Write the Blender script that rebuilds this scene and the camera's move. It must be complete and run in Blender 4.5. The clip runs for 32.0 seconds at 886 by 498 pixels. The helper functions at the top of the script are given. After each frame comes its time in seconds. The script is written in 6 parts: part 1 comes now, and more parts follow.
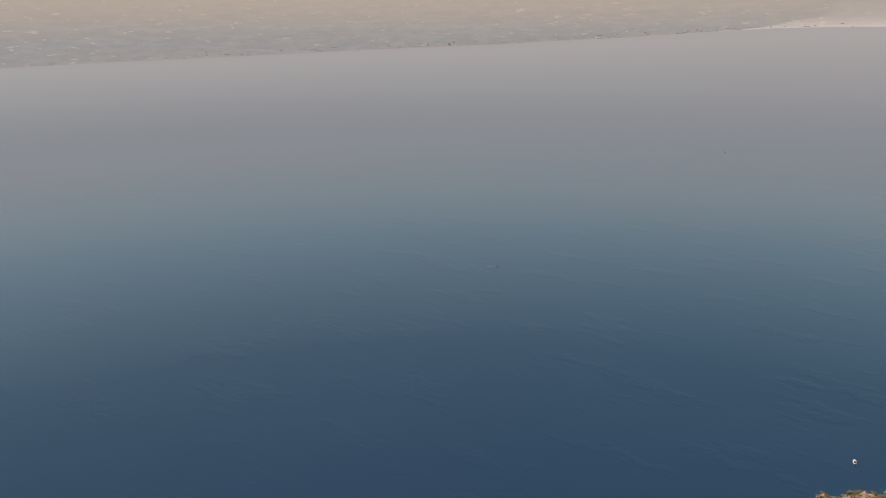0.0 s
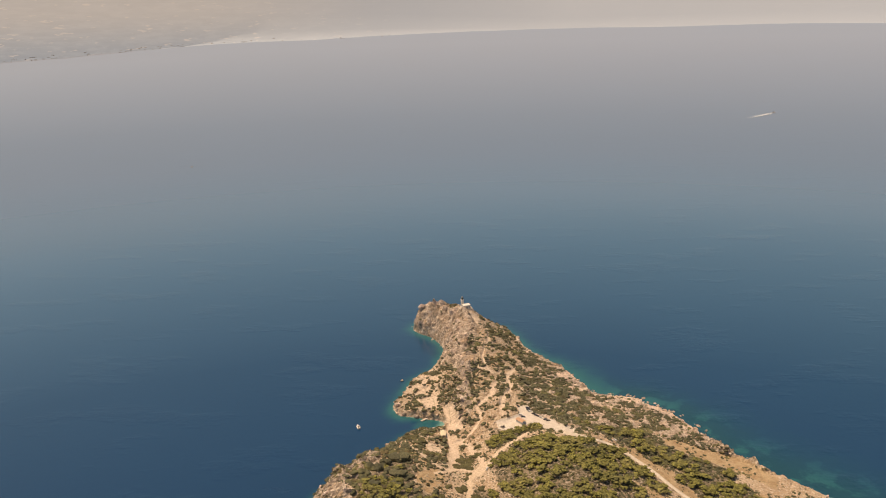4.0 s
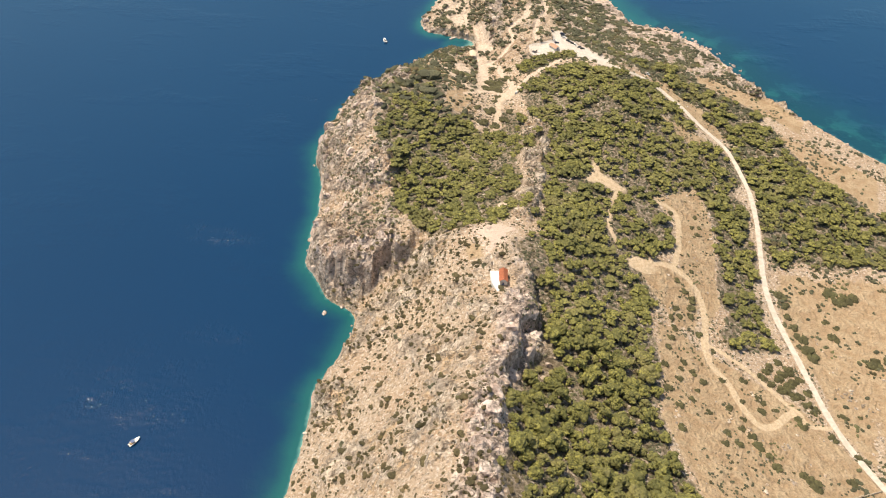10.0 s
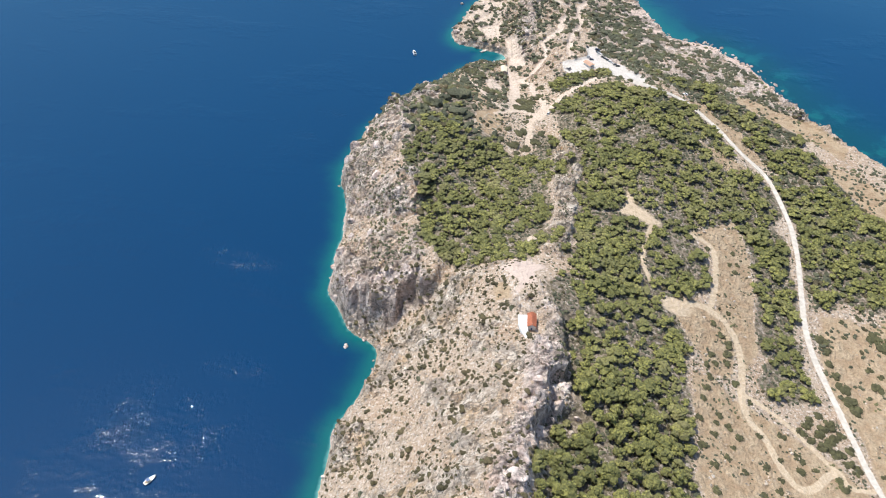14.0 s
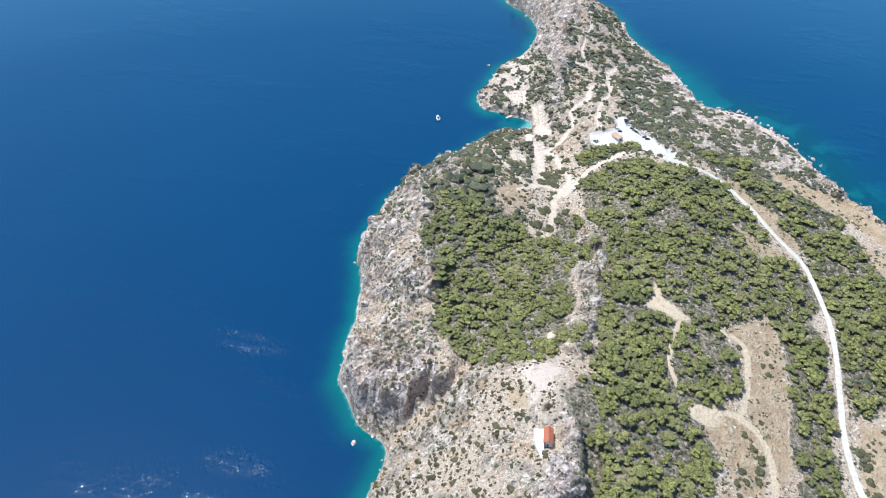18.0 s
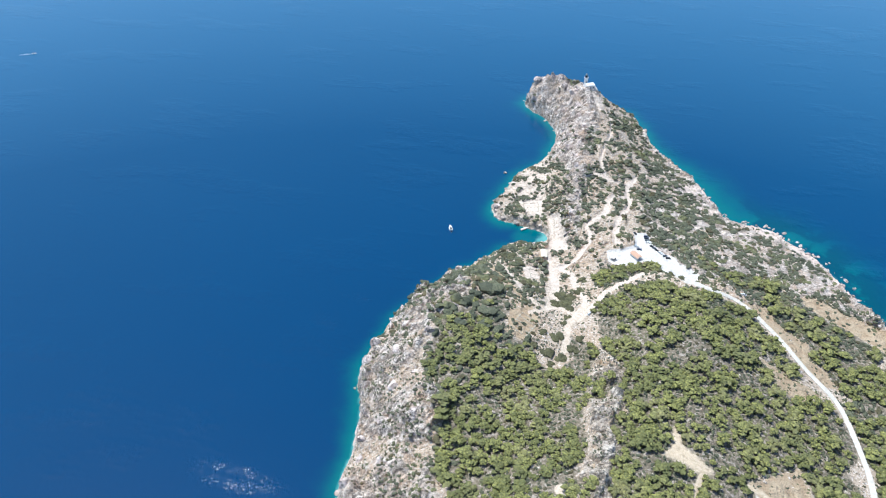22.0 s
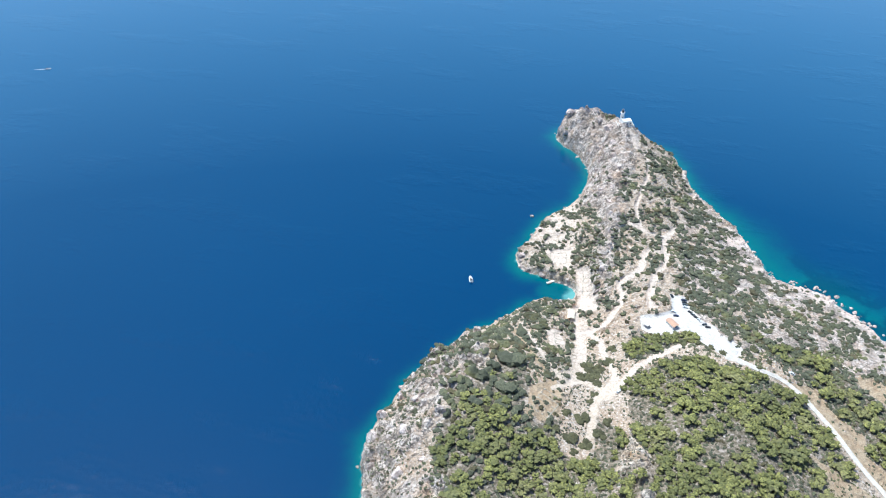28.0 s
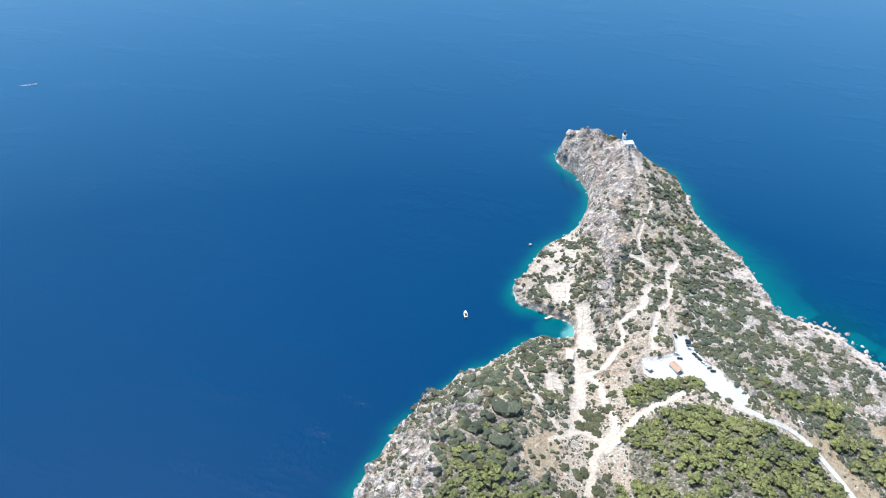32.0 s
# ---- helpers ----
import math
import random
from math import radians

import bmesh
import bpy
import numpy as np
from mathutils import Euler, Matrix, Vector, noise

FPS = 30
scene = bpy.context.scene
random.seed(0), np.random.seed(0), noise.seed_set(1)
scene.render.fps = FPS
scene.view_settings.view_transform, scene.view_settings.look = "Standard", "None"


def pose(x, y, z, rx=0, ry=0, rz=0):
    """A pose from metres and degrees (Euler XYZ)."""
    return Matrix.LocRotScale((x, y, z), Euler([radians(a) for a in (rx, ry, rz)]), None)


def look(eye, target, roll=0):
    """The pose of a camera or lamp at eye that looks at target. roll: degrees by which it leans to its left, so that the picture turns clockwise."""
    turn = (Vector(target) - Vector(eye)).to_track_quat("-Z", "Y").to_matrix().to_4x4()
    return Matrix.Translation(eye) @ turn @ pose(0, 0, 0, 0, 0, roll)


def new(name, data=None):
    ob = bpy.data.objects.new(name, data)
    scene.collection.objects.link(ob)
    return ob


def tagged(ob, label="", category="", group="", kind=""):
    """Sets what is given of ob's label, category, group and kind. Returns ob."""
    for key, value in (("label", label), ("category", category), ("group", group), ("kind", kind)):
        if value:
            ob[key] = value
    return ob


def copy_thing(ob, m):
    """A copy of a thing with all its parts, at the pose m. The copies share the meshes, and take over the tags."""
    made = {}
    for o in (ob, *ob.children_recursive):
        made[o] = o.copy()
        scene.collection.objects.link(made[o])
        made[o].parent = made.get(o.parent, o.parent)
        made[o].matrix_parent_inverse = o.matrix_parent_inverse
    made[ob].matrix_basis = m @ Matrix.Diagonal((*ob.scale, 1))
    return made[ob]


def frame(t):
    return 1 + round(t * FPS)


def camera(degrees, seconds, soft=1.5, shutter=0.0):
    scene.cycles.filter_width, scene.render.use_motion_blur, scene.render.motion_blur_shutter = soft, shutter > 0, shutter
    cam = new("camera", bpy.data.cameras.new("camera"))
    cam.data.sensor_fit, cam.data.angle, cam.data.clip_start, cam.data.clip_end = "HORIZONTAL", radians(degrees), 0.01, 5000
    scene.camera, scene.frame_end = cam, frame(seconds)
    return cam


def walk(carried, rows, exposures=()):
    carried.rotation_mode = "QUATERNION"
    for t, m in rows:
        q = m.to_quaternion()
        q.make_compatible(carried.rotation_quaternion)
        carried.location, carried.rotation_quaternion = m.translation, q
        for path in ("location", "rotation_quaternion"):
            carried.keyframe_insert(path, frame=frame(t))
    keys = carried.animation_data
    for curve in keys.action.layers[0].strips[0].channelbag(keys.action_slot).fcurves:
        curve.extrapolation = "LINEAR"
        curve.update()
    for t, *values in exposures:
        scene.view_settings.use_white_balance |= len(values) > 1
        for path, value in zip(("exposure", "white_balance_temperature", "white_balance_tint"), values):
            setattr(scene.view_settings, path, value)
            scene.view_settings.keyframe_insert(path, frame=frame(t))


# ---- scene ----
import functools

cam = camera(60, 32.0, soft=1.1)

# seconds, place in metres, turn in degrees
PATH = [
    (0, 20.40, -56.75, 407.11, 73.399, 0.599, 40.898),
    (0.5, 20.40, -56.75, 407.11, 73.364, 1.113, 34.391),
    (1, 12.97, -51.66, 414.84, 73.330, 1.627, 27.884),
    (1.5, 8.49, -47.51, 419.50, 73.427, 2.361, 21.190),
    (2, 9.43, -44.91, 418.48, 73.551, 2.270, 15.221),
    (2.5, 14.34, -42.86, 413.53, 73.871, 2.195, 9.105),
    (3, 19.90, -41.41, 407.32, 74.262, 1.924, 4.225),
    (3.5, 22.77, -39.22, 403.32, 74.581, 1.799, 2.417),
    (5.5, 29.42, -24.87, 396.16, 68.437, 1.140, 3.230),
    (6, 25.27, -26.55, 398.71, 67.092, 0.609, 3.308),
    (6.5, 19.28, -30.71, 401.20, 64.738, 0.008, 3.471),
    (7, 13.87, -35.87, 401.93, 60.709, -0.250, 3.348),
    (7.5, 10.07, -36.52, 398.52, 55.495, -0.741, 3.602),
    (8, 5.85, -32.30, 392.97, 49.232, -1.619, 4.031),
    (8.5, 4.06, -29.22, 390.43, 46.572, -1.891, 4.280),
    (9, 3.18, -27.19, 390.66, 46.074, -1.883, 4.548),
    (9.5, 2.82, -25.05, 391.87, 46.001, -1.813, 4.800),
    (10, 2.51, -22.60, 393.05, 45.968, -1.710, 4.989),
    (10.5, 2.07, -19.82, 394.14, 45.956, -1.644, 5.123),
    (11, 1.60, -16.09, 395.57, 45.882, -1.530, 5.301),
    (11.5, 1.19, -12.17, 396.87, 45.869, -1.478, 5.665),
    (12, 0.32, -8.38, 398.12, 45.880, -1.414, 5.951),
    (12.5, -0.05, -4.51, 399.16, 45.759, -1.366, 6.298),
    (13, -0.00, 0.00, 400.00, 45.353, -1.244, 6.652),
    (13.5, -1.42, 4.87, 401.38, 45.039, -1.293, 6.979),
    (15.5, -2.61, 26.11, 407.01, 45.151, -1.087, 7.920),
    (16, -2.36, 31.61, 409.63, 45.332, -0.987, 8.253),
    (16.5, -1.96, 37.59, 412.41, 45.600, -0.919, 8.596),
    (17, -1.38, 43.34, 414.37, 45.989, -0.880, 8.999),
    (17.5, -1.45, 49.79, 415.66, 46.410, -0.847, 9.356),
    (18, -1.15, 56.12, 417.41, 46.958, -0.853, 9.700),
    (18.5, 0.48, 61.64, 419.90, 48.504, -0.676, 10.102),
    (19, 3.36, 68.77, 422.02, 50.360, -0.368, 10.472),
    (19.5, 5.98, 75.05, 423.93, 52.205, -0.177, 10.916),
    (20, 6.77, 80.68, 424.74, 52.325, -0.136, 11.179),
    (20.5, 6.47, 86.51, 425.62, 52.408, -0.231, 11.419),
    (21, 5.84, 92.93, 426.12, 52.437, -0.301, 11.658),
    (21.5, 5.62, 99.07, 426.38, 52.436, -0.385, 11.914),
    (22, 5.39, 105.49, 426.61, 52.425, -0.442, 12.039),
    (22.5, 5.47, 112.22, 426.89, 52.401, -0.452, 12.122),
    (23, 5.26, 117.72, 427.65, 52.419, -0.408, 12.639),
    (23.5, 4.40, 122.95, 428.29, 52.417, -0.502, 13.152),
    (24, 3.05, 128.46, 428.99, 52.403, -0.560, 13.364),
    (24.5, 2.41, 133.98, 429.47, 52.401, -0.596, 13.783),
    (25, 2.13, 139.62, 429.49, 52.392, -0.567, 14.163),
    (25.5, 1.39, 145.54, 429.59, 52.411, -0.582, 14.086),
    (27.5, -2.55, 169.61, 431.49, 52.278, -0.683, 14.753),
    (28, -2.62, 175.29, 431.79, 52.306, -0.579, 14.794),
    (28.5, -3.33, 180.98, 433.35, 52.218, -0.486, 14.732),
    (29, -4.74, 185.75, 436.91, 52.097, -0.447, 15.677),
    (29.5, -6.44, 190.59, 441.46, 51.949, -0.330, 16.031),
    (30, -8.16, 195.12, 445.19, 51.890, -0.263, 16.280),
    (30.5, -8.97, 198.88, 446.66, 51.872, -0.375, 16.514),
    (31, -8.79, 203.66, 445.93, 51.958, -0.358, 16.399),
    (31.5, -7.73, 209.98, 443.85, 52.000, -0.442, 15.610),
    (32, -6.52, 216.75, 441.36, 51.938, -0.515, 14.946),
]
EXPOSURES = [(0.0, -0.5, 10800, 21), (3.5, -0.42, 10800, 20), (6.0, -0.17, 10500, 20), (8.0, 0.05, 9300, 14), (9.5, 0.08, 8200, 11),
             (13.0, 0.08, 6400, 9), (16.0, 0.14, 5750, 6), (19.0, 0.25, 5450, 4), (32.0, 0.31, 5400, 3)]
walk(cam, [(row[0], pose(*row[1:])) for row in PATH], EXPOSURES)

# ---- daylight ----
SUN_AZIMUTH, SUN_HEIGHT = -62.0, 65.0
world = bpy.data.worlds.new("sky")
scene.world = world
world.use_nodes = True
wt = world.node_tree
sky = wt.nodes.new("ShaderNodeTexSky")
sky.sky_type, sky.sun_disc = "NISHITA", False
sky.sun_elevation, sky.sun_rotation = radians(SUN_HEIGHT), radians(SUN_AZIMUTH)
sky.altitude, sky.air_density, sky.dust_density, sky.ozone_density = 0, 1.0, 1.2, 1.5
wt.links.new(sky.outputs[0], wt.nodes["Background"].inputs[0])
wt.nodes["Background"].inputs[1].default_value = 0.13
lamp = new("sun", bpy.data.lights.new("sun", "SUN"))
lamp.data.energy, lamp.data.angle, lamp.data.color = 4.8, radians(0.53), (1.0, 0.95, 0.87)
sun_way = Vector((math.sin(radians(SUN_AZIMUTH)) * math.cos(radians(SUN_HEIGHT)), math.cos(radians(SUN_AZIMUTH)) * math.cos(radians(SUN_HEIGHT)), math.sin(radians(SUN_HEIGHT))))
lamp.matrix_world = look(sun_way * 600, (0, 0, 0))

# ---- materials ----
def material(name):
    m = bpy.data.materials.new(name)
    m.use_nodes = True
    return m, m.node_tree, m.node_tree.nodes["Principled BSDF"]


def node(t, kind, **inputs):
    n = t.nodes.new(kind)
    for key, value in inputs.items():
        if isinstance(value, bpy.types.NodeSocket):
            t.links.new(value, n.inputs[key])
        else:
            n.inputs[key].default_value = value
    return n


def mixed(t, fac, a, b):
    """Mixes two colours (tuples or sockets) by a factor (number or socket)."""
    n = t.nodes.new("ShaderNodeMix")
    n.data_type = "RGBA"
    for i, value in ((0, fac), (6, a), (7, b)):
        if isinstance(value, bpy.types.NodeSocket):
            t.links.new(value, n.inputs[i])
        else:
            n.inputs[i].default_value = value if i == 0 else (*value, 1)
    return n.outputs[2]


def ramped(t, value, low, high, out_low=0.0, out_high=1.0):
    n = t.nodes.new("ShaderNodeMapRange")
    n.interpolation_type = "SMOOTHSTEP"
    t.links.new(value, n.inputs[0])
    for i, v in enumerate((low, high, out_low, out_high)):
        n.inputs[i + 1].default_value = v
    return n.outputs[0]


def maths(t, how, a, b=0.0):
    n = t.nodes.new("ShaderNodeMath")
    n.operation = how
    for i, value in enumerate((a, b)):
        if isinstance(value, bpy.types.NodeSocket):
            t.links.new(value, n.inputs[i])
        else:
            n.inputs[i].default_value = value
    return n.outputs[0]


def speckle(t, scale, detail=5.0, rough=0.6, stretch=None):
    """World-scale noise; scale: features a metre."""
    place = t.nodes.new("ShaderNodeNewGeometry").outputs["Position"]
    if stretch:
        mp = t.nodes.new("ShaderNodeMapping")
        t.links.new(place, mp.inputs[0])
        mp.inputs["Scale"].default_value = stretch
        place = mp.outputs[0]
    n = node(t, "ShaderNodeTexNoise", Vector=place, Scale=scale, Detail=detail, Roughness=rough)
    return n.outputs["Fac"]


def relief(t, b, height, strength, distance):
    n = node(t, "ShaderNodeBump", Height=height, Strength=strength, Distance=distance)
    t.links.new(n.outputs[0], b.inputs["Normal"])


def surface(name, colour, other=None, scale=0.5, rough=0.85, bump=0.0, metal=0.0):
    """A plain material, mottled between two colours."""
    m, t, b = material(name)
    b.inputs["Roughness"].default_value, b.inputs["Metallic"].default_value = rough, metal
    other = other or tuple(c * 0.8 for c in colour)
    n = speckle(t, scale)
    t.links.new(mixed(t, ramped(t, n, 0.35, 0.65), other, colour), b.inputs["Base Color"])
    if bump:
        relief(t, b, speckle(t, scale * 3), 0.6, bump)
    return m


def cracks(t, scale, width):
    """Dark joints between irregular blocks of rock: 1 in a joint."""
    place = t.nodes.new("ShaderNodeNewGeometry").outputs["Position"]
    bent = t.nodes.new("ShaderNodeVectorMath")
    bent.operation = "MULTIPLY_ADD"
    n = node(t, "ShaderNodeTexNoise", Vector=place, Scale=scale * 1.4, Detail=3.0)
    t.links.new(n.outputs["Color"], bent.inputs[0])
    bent.inputs[1].default_value = (1.6 / scale, 1.6 / scale, 1.6 / scale)
    t.links.new(place, bent.inputs[2])
    v = t.nodes.new("ShaderNodeTexVoronoi")
    v.feature = "DISTANCE_TO_EDGE"
    t.links.new(bent.outputs[0], v.inputs["Vector"])
    v.inputs["Scale"].default_value = scale
    return ramped(t, v.outputs["Distance"], 0.0, width, 1.0, 0.0)


def limestone(t, warm):
    """Weathered limestone: pale faces, ochre stains, dark joints and pits."""
    low, high, stain = ((0.48, 0.375, 0.28), (0.75, 0.64, 0.525), (0.58, 0.39, 0.22)) if warm else ((0.51, 0.395, 0.34), (0.86, 0.71, 0.625), (0.62, 0.44, 0.335))
    col = mixed(t, ramped(t, speckle(t, 0.16), 0.4, 0.6), low, high)
    col = mixed(t, ramped(t, speckle(t, 0.07), 0.50, 0.64, 0, 0.75 if warm else 0.62), col, stain)
    col = mixed(t, ramped(t, speckle(t, 0.5, 4, 0.7), 0.53, 0.66, 0, 0.7), col, (0.82, 0.715, 0.63))
    col = mixed(t, ramped(t, speckle(t, 0.42, 4, 0.7), 0.34, 0.46, 0.8, 0), col, (0.15, 0.125, 0.10))
    col = mixed(t, ramped(t, speckle(t, 0.055, 4, 0.65), 0.36, 0.5, 0.6, 0), col, (0.30, 0.245, 0.20))
    return mixed(t, maths(t, "MULTIPLY", cracks(t, 0.22, 0.16), ramped(t, speckle(t, 0.1), 0.4, 0.55, 0.1, 0.75)), col, (0.12, 0.105, 0.085))


def rock_material(name, warm):
    m, t, b = material(name)
    t.links.new(limestone(t, warm), b.inputs["Base Color"])
    b.inputs["Roughness"].default_value = 0.95
    relief(t, b, maths(t, "ADD", speckle(t, 0.5), speckle(t, 0.16)), 0.9, 1.4)
    return m


def ground_material():
    m, t, b = material("dry_ground")
    a = t.nodes.new("ShaderNodeAttribute")
    a.attribute_name = "cover"
    sep = t.nodes.new("ShaderNodeSeparateColor")
    t.links.new(a.outputs["Color"], sep.inputs[0])
    path, field, rock, wood = sep.outputs[0], sep.outputs[1], sep.outputs[2], a.outputs["Alpha"]
    a2 = t.nodes.new("ShaderNodeAttribute")
    a2.attribute_name = "cover_more"
    sep2 = t.nodes.new("ShaderNodeSeparateColor")
    t.links.new(a2.outputs["Color"], sep2.inputs[0])
    gravel, grey, shore, sandy = sep2.outputs[0], sep2.outputs[1], sep2.outputs[2], a2.outputs["Alpha"]
    big, mid, fine, grit = speckle(t, 0.03), speckle(t, 0.14), speckle(t, 0.5), speckle(t, 1.6, 3)
    soil = mixed(t, ramped(t, big, 0.38, 0.62), (0.51, 0.36, 0.245), (0.56, 0.43, 0.32))
    soil = mixed(t, ramped(t, fine, 0.45, 0.7), soil, (0.60, 0.475, 0.365))
    soil = mixed(t, ramped(t, speckle(t, 0.45, 5, 0.7), 0.54, 0.62, 0, 0.9), soil, (0.125, 0.105, 0.06))
    soil = mixed(t, ramped(t, speckle(t, 0.62, 3, 0.7), 0.54, 0.62, 0, 0.8), soil, (0.82, 0.72, 0.63))
    stone = mixed(t, grey, limestone(t, True), limestone(t, False))
    wear = maths(t, "ADD", maths(t, "MULTIPLY", maths(t, "SUBTRACT", mid, 0.5), 0.9), maths(t, "MULTIPLY", maths(t, "SUBTRACT", fine, 0.5), 0.7))

    def edged(mask):
        return ramped(t, maths(t, "ADD", mask, wear), 0.38, 0.62)
    dry = mixed(t, ramped(t, mid, 0.35, 0.65), (0.47, 0.325, 0.20), (0.57, 0.43, 0.285))
    dry = mixed(t, ramped(t, speckle(t, 0.9, 2), 0.52, 0.66, 0, 0.45), dry, (0.24, 0.18, 0.10))
    dry = mixed(t, ramped(t, speckle(t, 0.4, 5, 0.7), 0.6, 0.68, 0, 0.6), dry, (0.64, 0.55, 0.44))
    floor = mixed(t, ramped(t, fine, 0.4, 0.65), (0.17, 0.14, 0.095), (0.36, 0.288, 0.215))
    floor = mixed(t, ramped(t, speckle(t, 0.35, 4), 0.54, 0.63, 0, 0.8), floor, (0.53, 0.44, 0.37))
    dirt = mixed(t, ramped(t, fine, 0.35, 0.65), (0.60, 0.475, 0.38), (0.75, 0.62, 0.515))
    dirt = mixed(t, ramped(t, speckle(t, 0.9, 4, 0.7), 0.52, 0.66, 0, 0.6), dirt, (0.38, 0.29, 0.20))
    dirt = mixed(t, sandy, dirt, mixed(t, ramped(t, fine, 0.35, 0.65), (0.58, 0.44, 0.295), (0.68, 0.54, 0.385)))
    lime = mixed(t, ramped(t, mid, 0.3, 0.7), (0.62, 0.56, 0.50), (0.72, 0.65, 0.585))
    col = mixed(t, edged(rock), soil, stone)
    col = mixed(t, edged(wood), col, floor)
    col = mixed(t, edged(field), col, dry)
    crisp = maths(t, "MULTIPLY", wear, 0.4)
    col = mixed(t, ramped(t, maths(t, "ADD", path, maths(t, "MULTIPLY", wear, 0.6)), 0.28, 0.62), col, dirt)
    col = mixed(t, ramped(t, maths(t, "ADD", gravel, maths(t, "MULTIPLY", crisp, 0.4)), 0.38, 0.54), col, lime)
    col = mixed(t, ramped(t, maths(t, "ADD", shore, maths(t, "MULTIPLY", wear, 0.4)), 0.4, 0.75), col, (0.75, 0.59, 0.495))
    col = mixed(t, ramped(t, grit, 0.35, 0.65, 0, 0.25), col, (0.16, 0.13, 0.09))
    t.links.new(col, b.inputs["Base Color"])
    b.inputs["Roughness"].default_value = 0.95
    b.inputs["Specular IOR Level"].default_value = 0.15
    trodden = ramped(t, maths(t, "MAXIMUM", path, gravel), 0.25, 0.6, 1.0, 0.45)
    relief(t, b, maths(t, "MULTIPLY", maths(t, "SUBTRACT", maths(t, "ADD", fine, maths(t, "MULTIPLY", mid, 1.8)), 1.4), trodden), 1.0, 2.2)
    return m


def sea_material(name="sea_water", haze=False):
    m, t, b = material(name)
    a = t.nodes.new("ShaderNodeAttribute")
    a.attribute_name = "depth"
    sep = t.nodes.new("ShaderNodeSeparateColor")
    t.links.new(a.outputs["Color"], sep.inputs[0])
    shallow, edge, weed = sep.outputs[0], sep.outputs[1], sep.outputs[2]
    patch = speckle(t, 0.035, 4)
    deep = mixed(t, speckle(t, 0.004, 3), (0.0001, 0.0262, 0.084), (0.0002, 0.032, 0.099))
    turquoise = mixed(t, ramped(t, maths(t, "MULTIPLY", weed, patch), 0.43, 0.56), (0.006, 0.10, 0.108), (0.001, 0.045, 0.07))
    col = mixed(t, ramped(t, maths(t, "ADD", shallow, maths(t, "MULTIPLY", maths(t, "SUBTRACT", patch, 0.5), 0.5)), 0.12, 0.85), deep, turquoise)
    col = mixed(t, ramped(t, maths(t, "ADD", edge, maths(t, "MULTIPLY", maths(t, "SUBTRACT", speckle(t, 0.15), 0.5), 0.6)), 0.45, 1.1), col, (0.14, 0.34, 0.31))
    t.links.new(col, b.inputs["Base Color"])
    streak = ramped(t, speckle(t, 0.05, 5, 0.75, (0.7, 1.6, 1.0)), 0.36, 0.66)
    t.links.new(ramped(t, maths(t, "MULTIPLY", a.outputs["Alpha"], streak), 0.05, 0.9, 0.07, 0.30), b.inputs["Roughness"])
    b.inputs["IOR"].default_value = 1.36
    # blue sheen stands in for haze over water seen at a low angle
    b.inputs["Sheen Weight"].default_value, b.inputs["Sheen Roughness"].default_value = 0.5, 0.45
    b.inputs["Sheen Tint"].default_value = (0.2, 0.75, 1.0, 1)
    gust = ramped(t, speckle(t, 0.008, 4, 0.6, (1.0, 2.0, 1.0)), 0.52, 0.66, 0.3, 1.5)
    chop = maths(t, "ADD", speckle(t, 0.22, 3, 0.6, (1.0, 0.6, 1.0)), maths(t, "MULTIPLY", speckle(t, 0.7, 2), 0.4))
    relief(t, b, maths(t, "MULTIPLY", chop, gust), 0.27, 0.9)
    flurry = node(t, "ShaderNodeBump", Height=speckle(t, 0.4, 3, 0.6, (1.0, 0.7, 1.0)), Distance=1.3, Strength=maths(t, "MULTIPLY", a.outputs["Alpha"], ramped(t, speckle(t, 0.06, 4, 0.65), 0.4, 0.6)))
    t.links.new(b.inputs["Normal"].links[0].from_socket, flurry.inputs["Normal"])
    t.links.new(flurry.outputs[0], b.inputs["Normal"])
    # painted haze: far water glows, stronger and greyer with distance
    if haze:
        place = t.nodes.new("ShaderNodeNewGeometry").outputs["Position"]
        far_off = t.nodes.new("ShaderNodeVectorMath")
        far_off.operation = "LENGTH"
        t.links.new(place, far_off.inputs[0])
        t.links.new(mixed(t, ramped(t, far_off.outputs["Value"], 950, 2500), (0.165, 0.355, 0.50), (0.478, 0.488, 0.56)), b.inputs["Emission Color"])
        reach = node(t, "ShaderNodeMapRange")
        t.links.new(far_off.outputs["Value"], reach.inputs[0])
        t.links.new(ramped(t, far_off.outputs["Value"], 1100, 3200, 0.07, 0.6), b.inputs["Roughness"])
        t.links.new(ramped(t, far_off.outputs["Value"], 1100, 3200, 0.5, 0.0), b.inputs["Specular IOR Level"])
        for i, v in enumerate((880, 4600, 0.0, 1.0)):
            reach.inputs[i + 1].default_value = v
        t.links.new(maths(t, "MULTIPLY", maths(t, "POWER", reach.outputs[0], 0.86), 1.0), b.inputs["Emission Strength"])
    return m


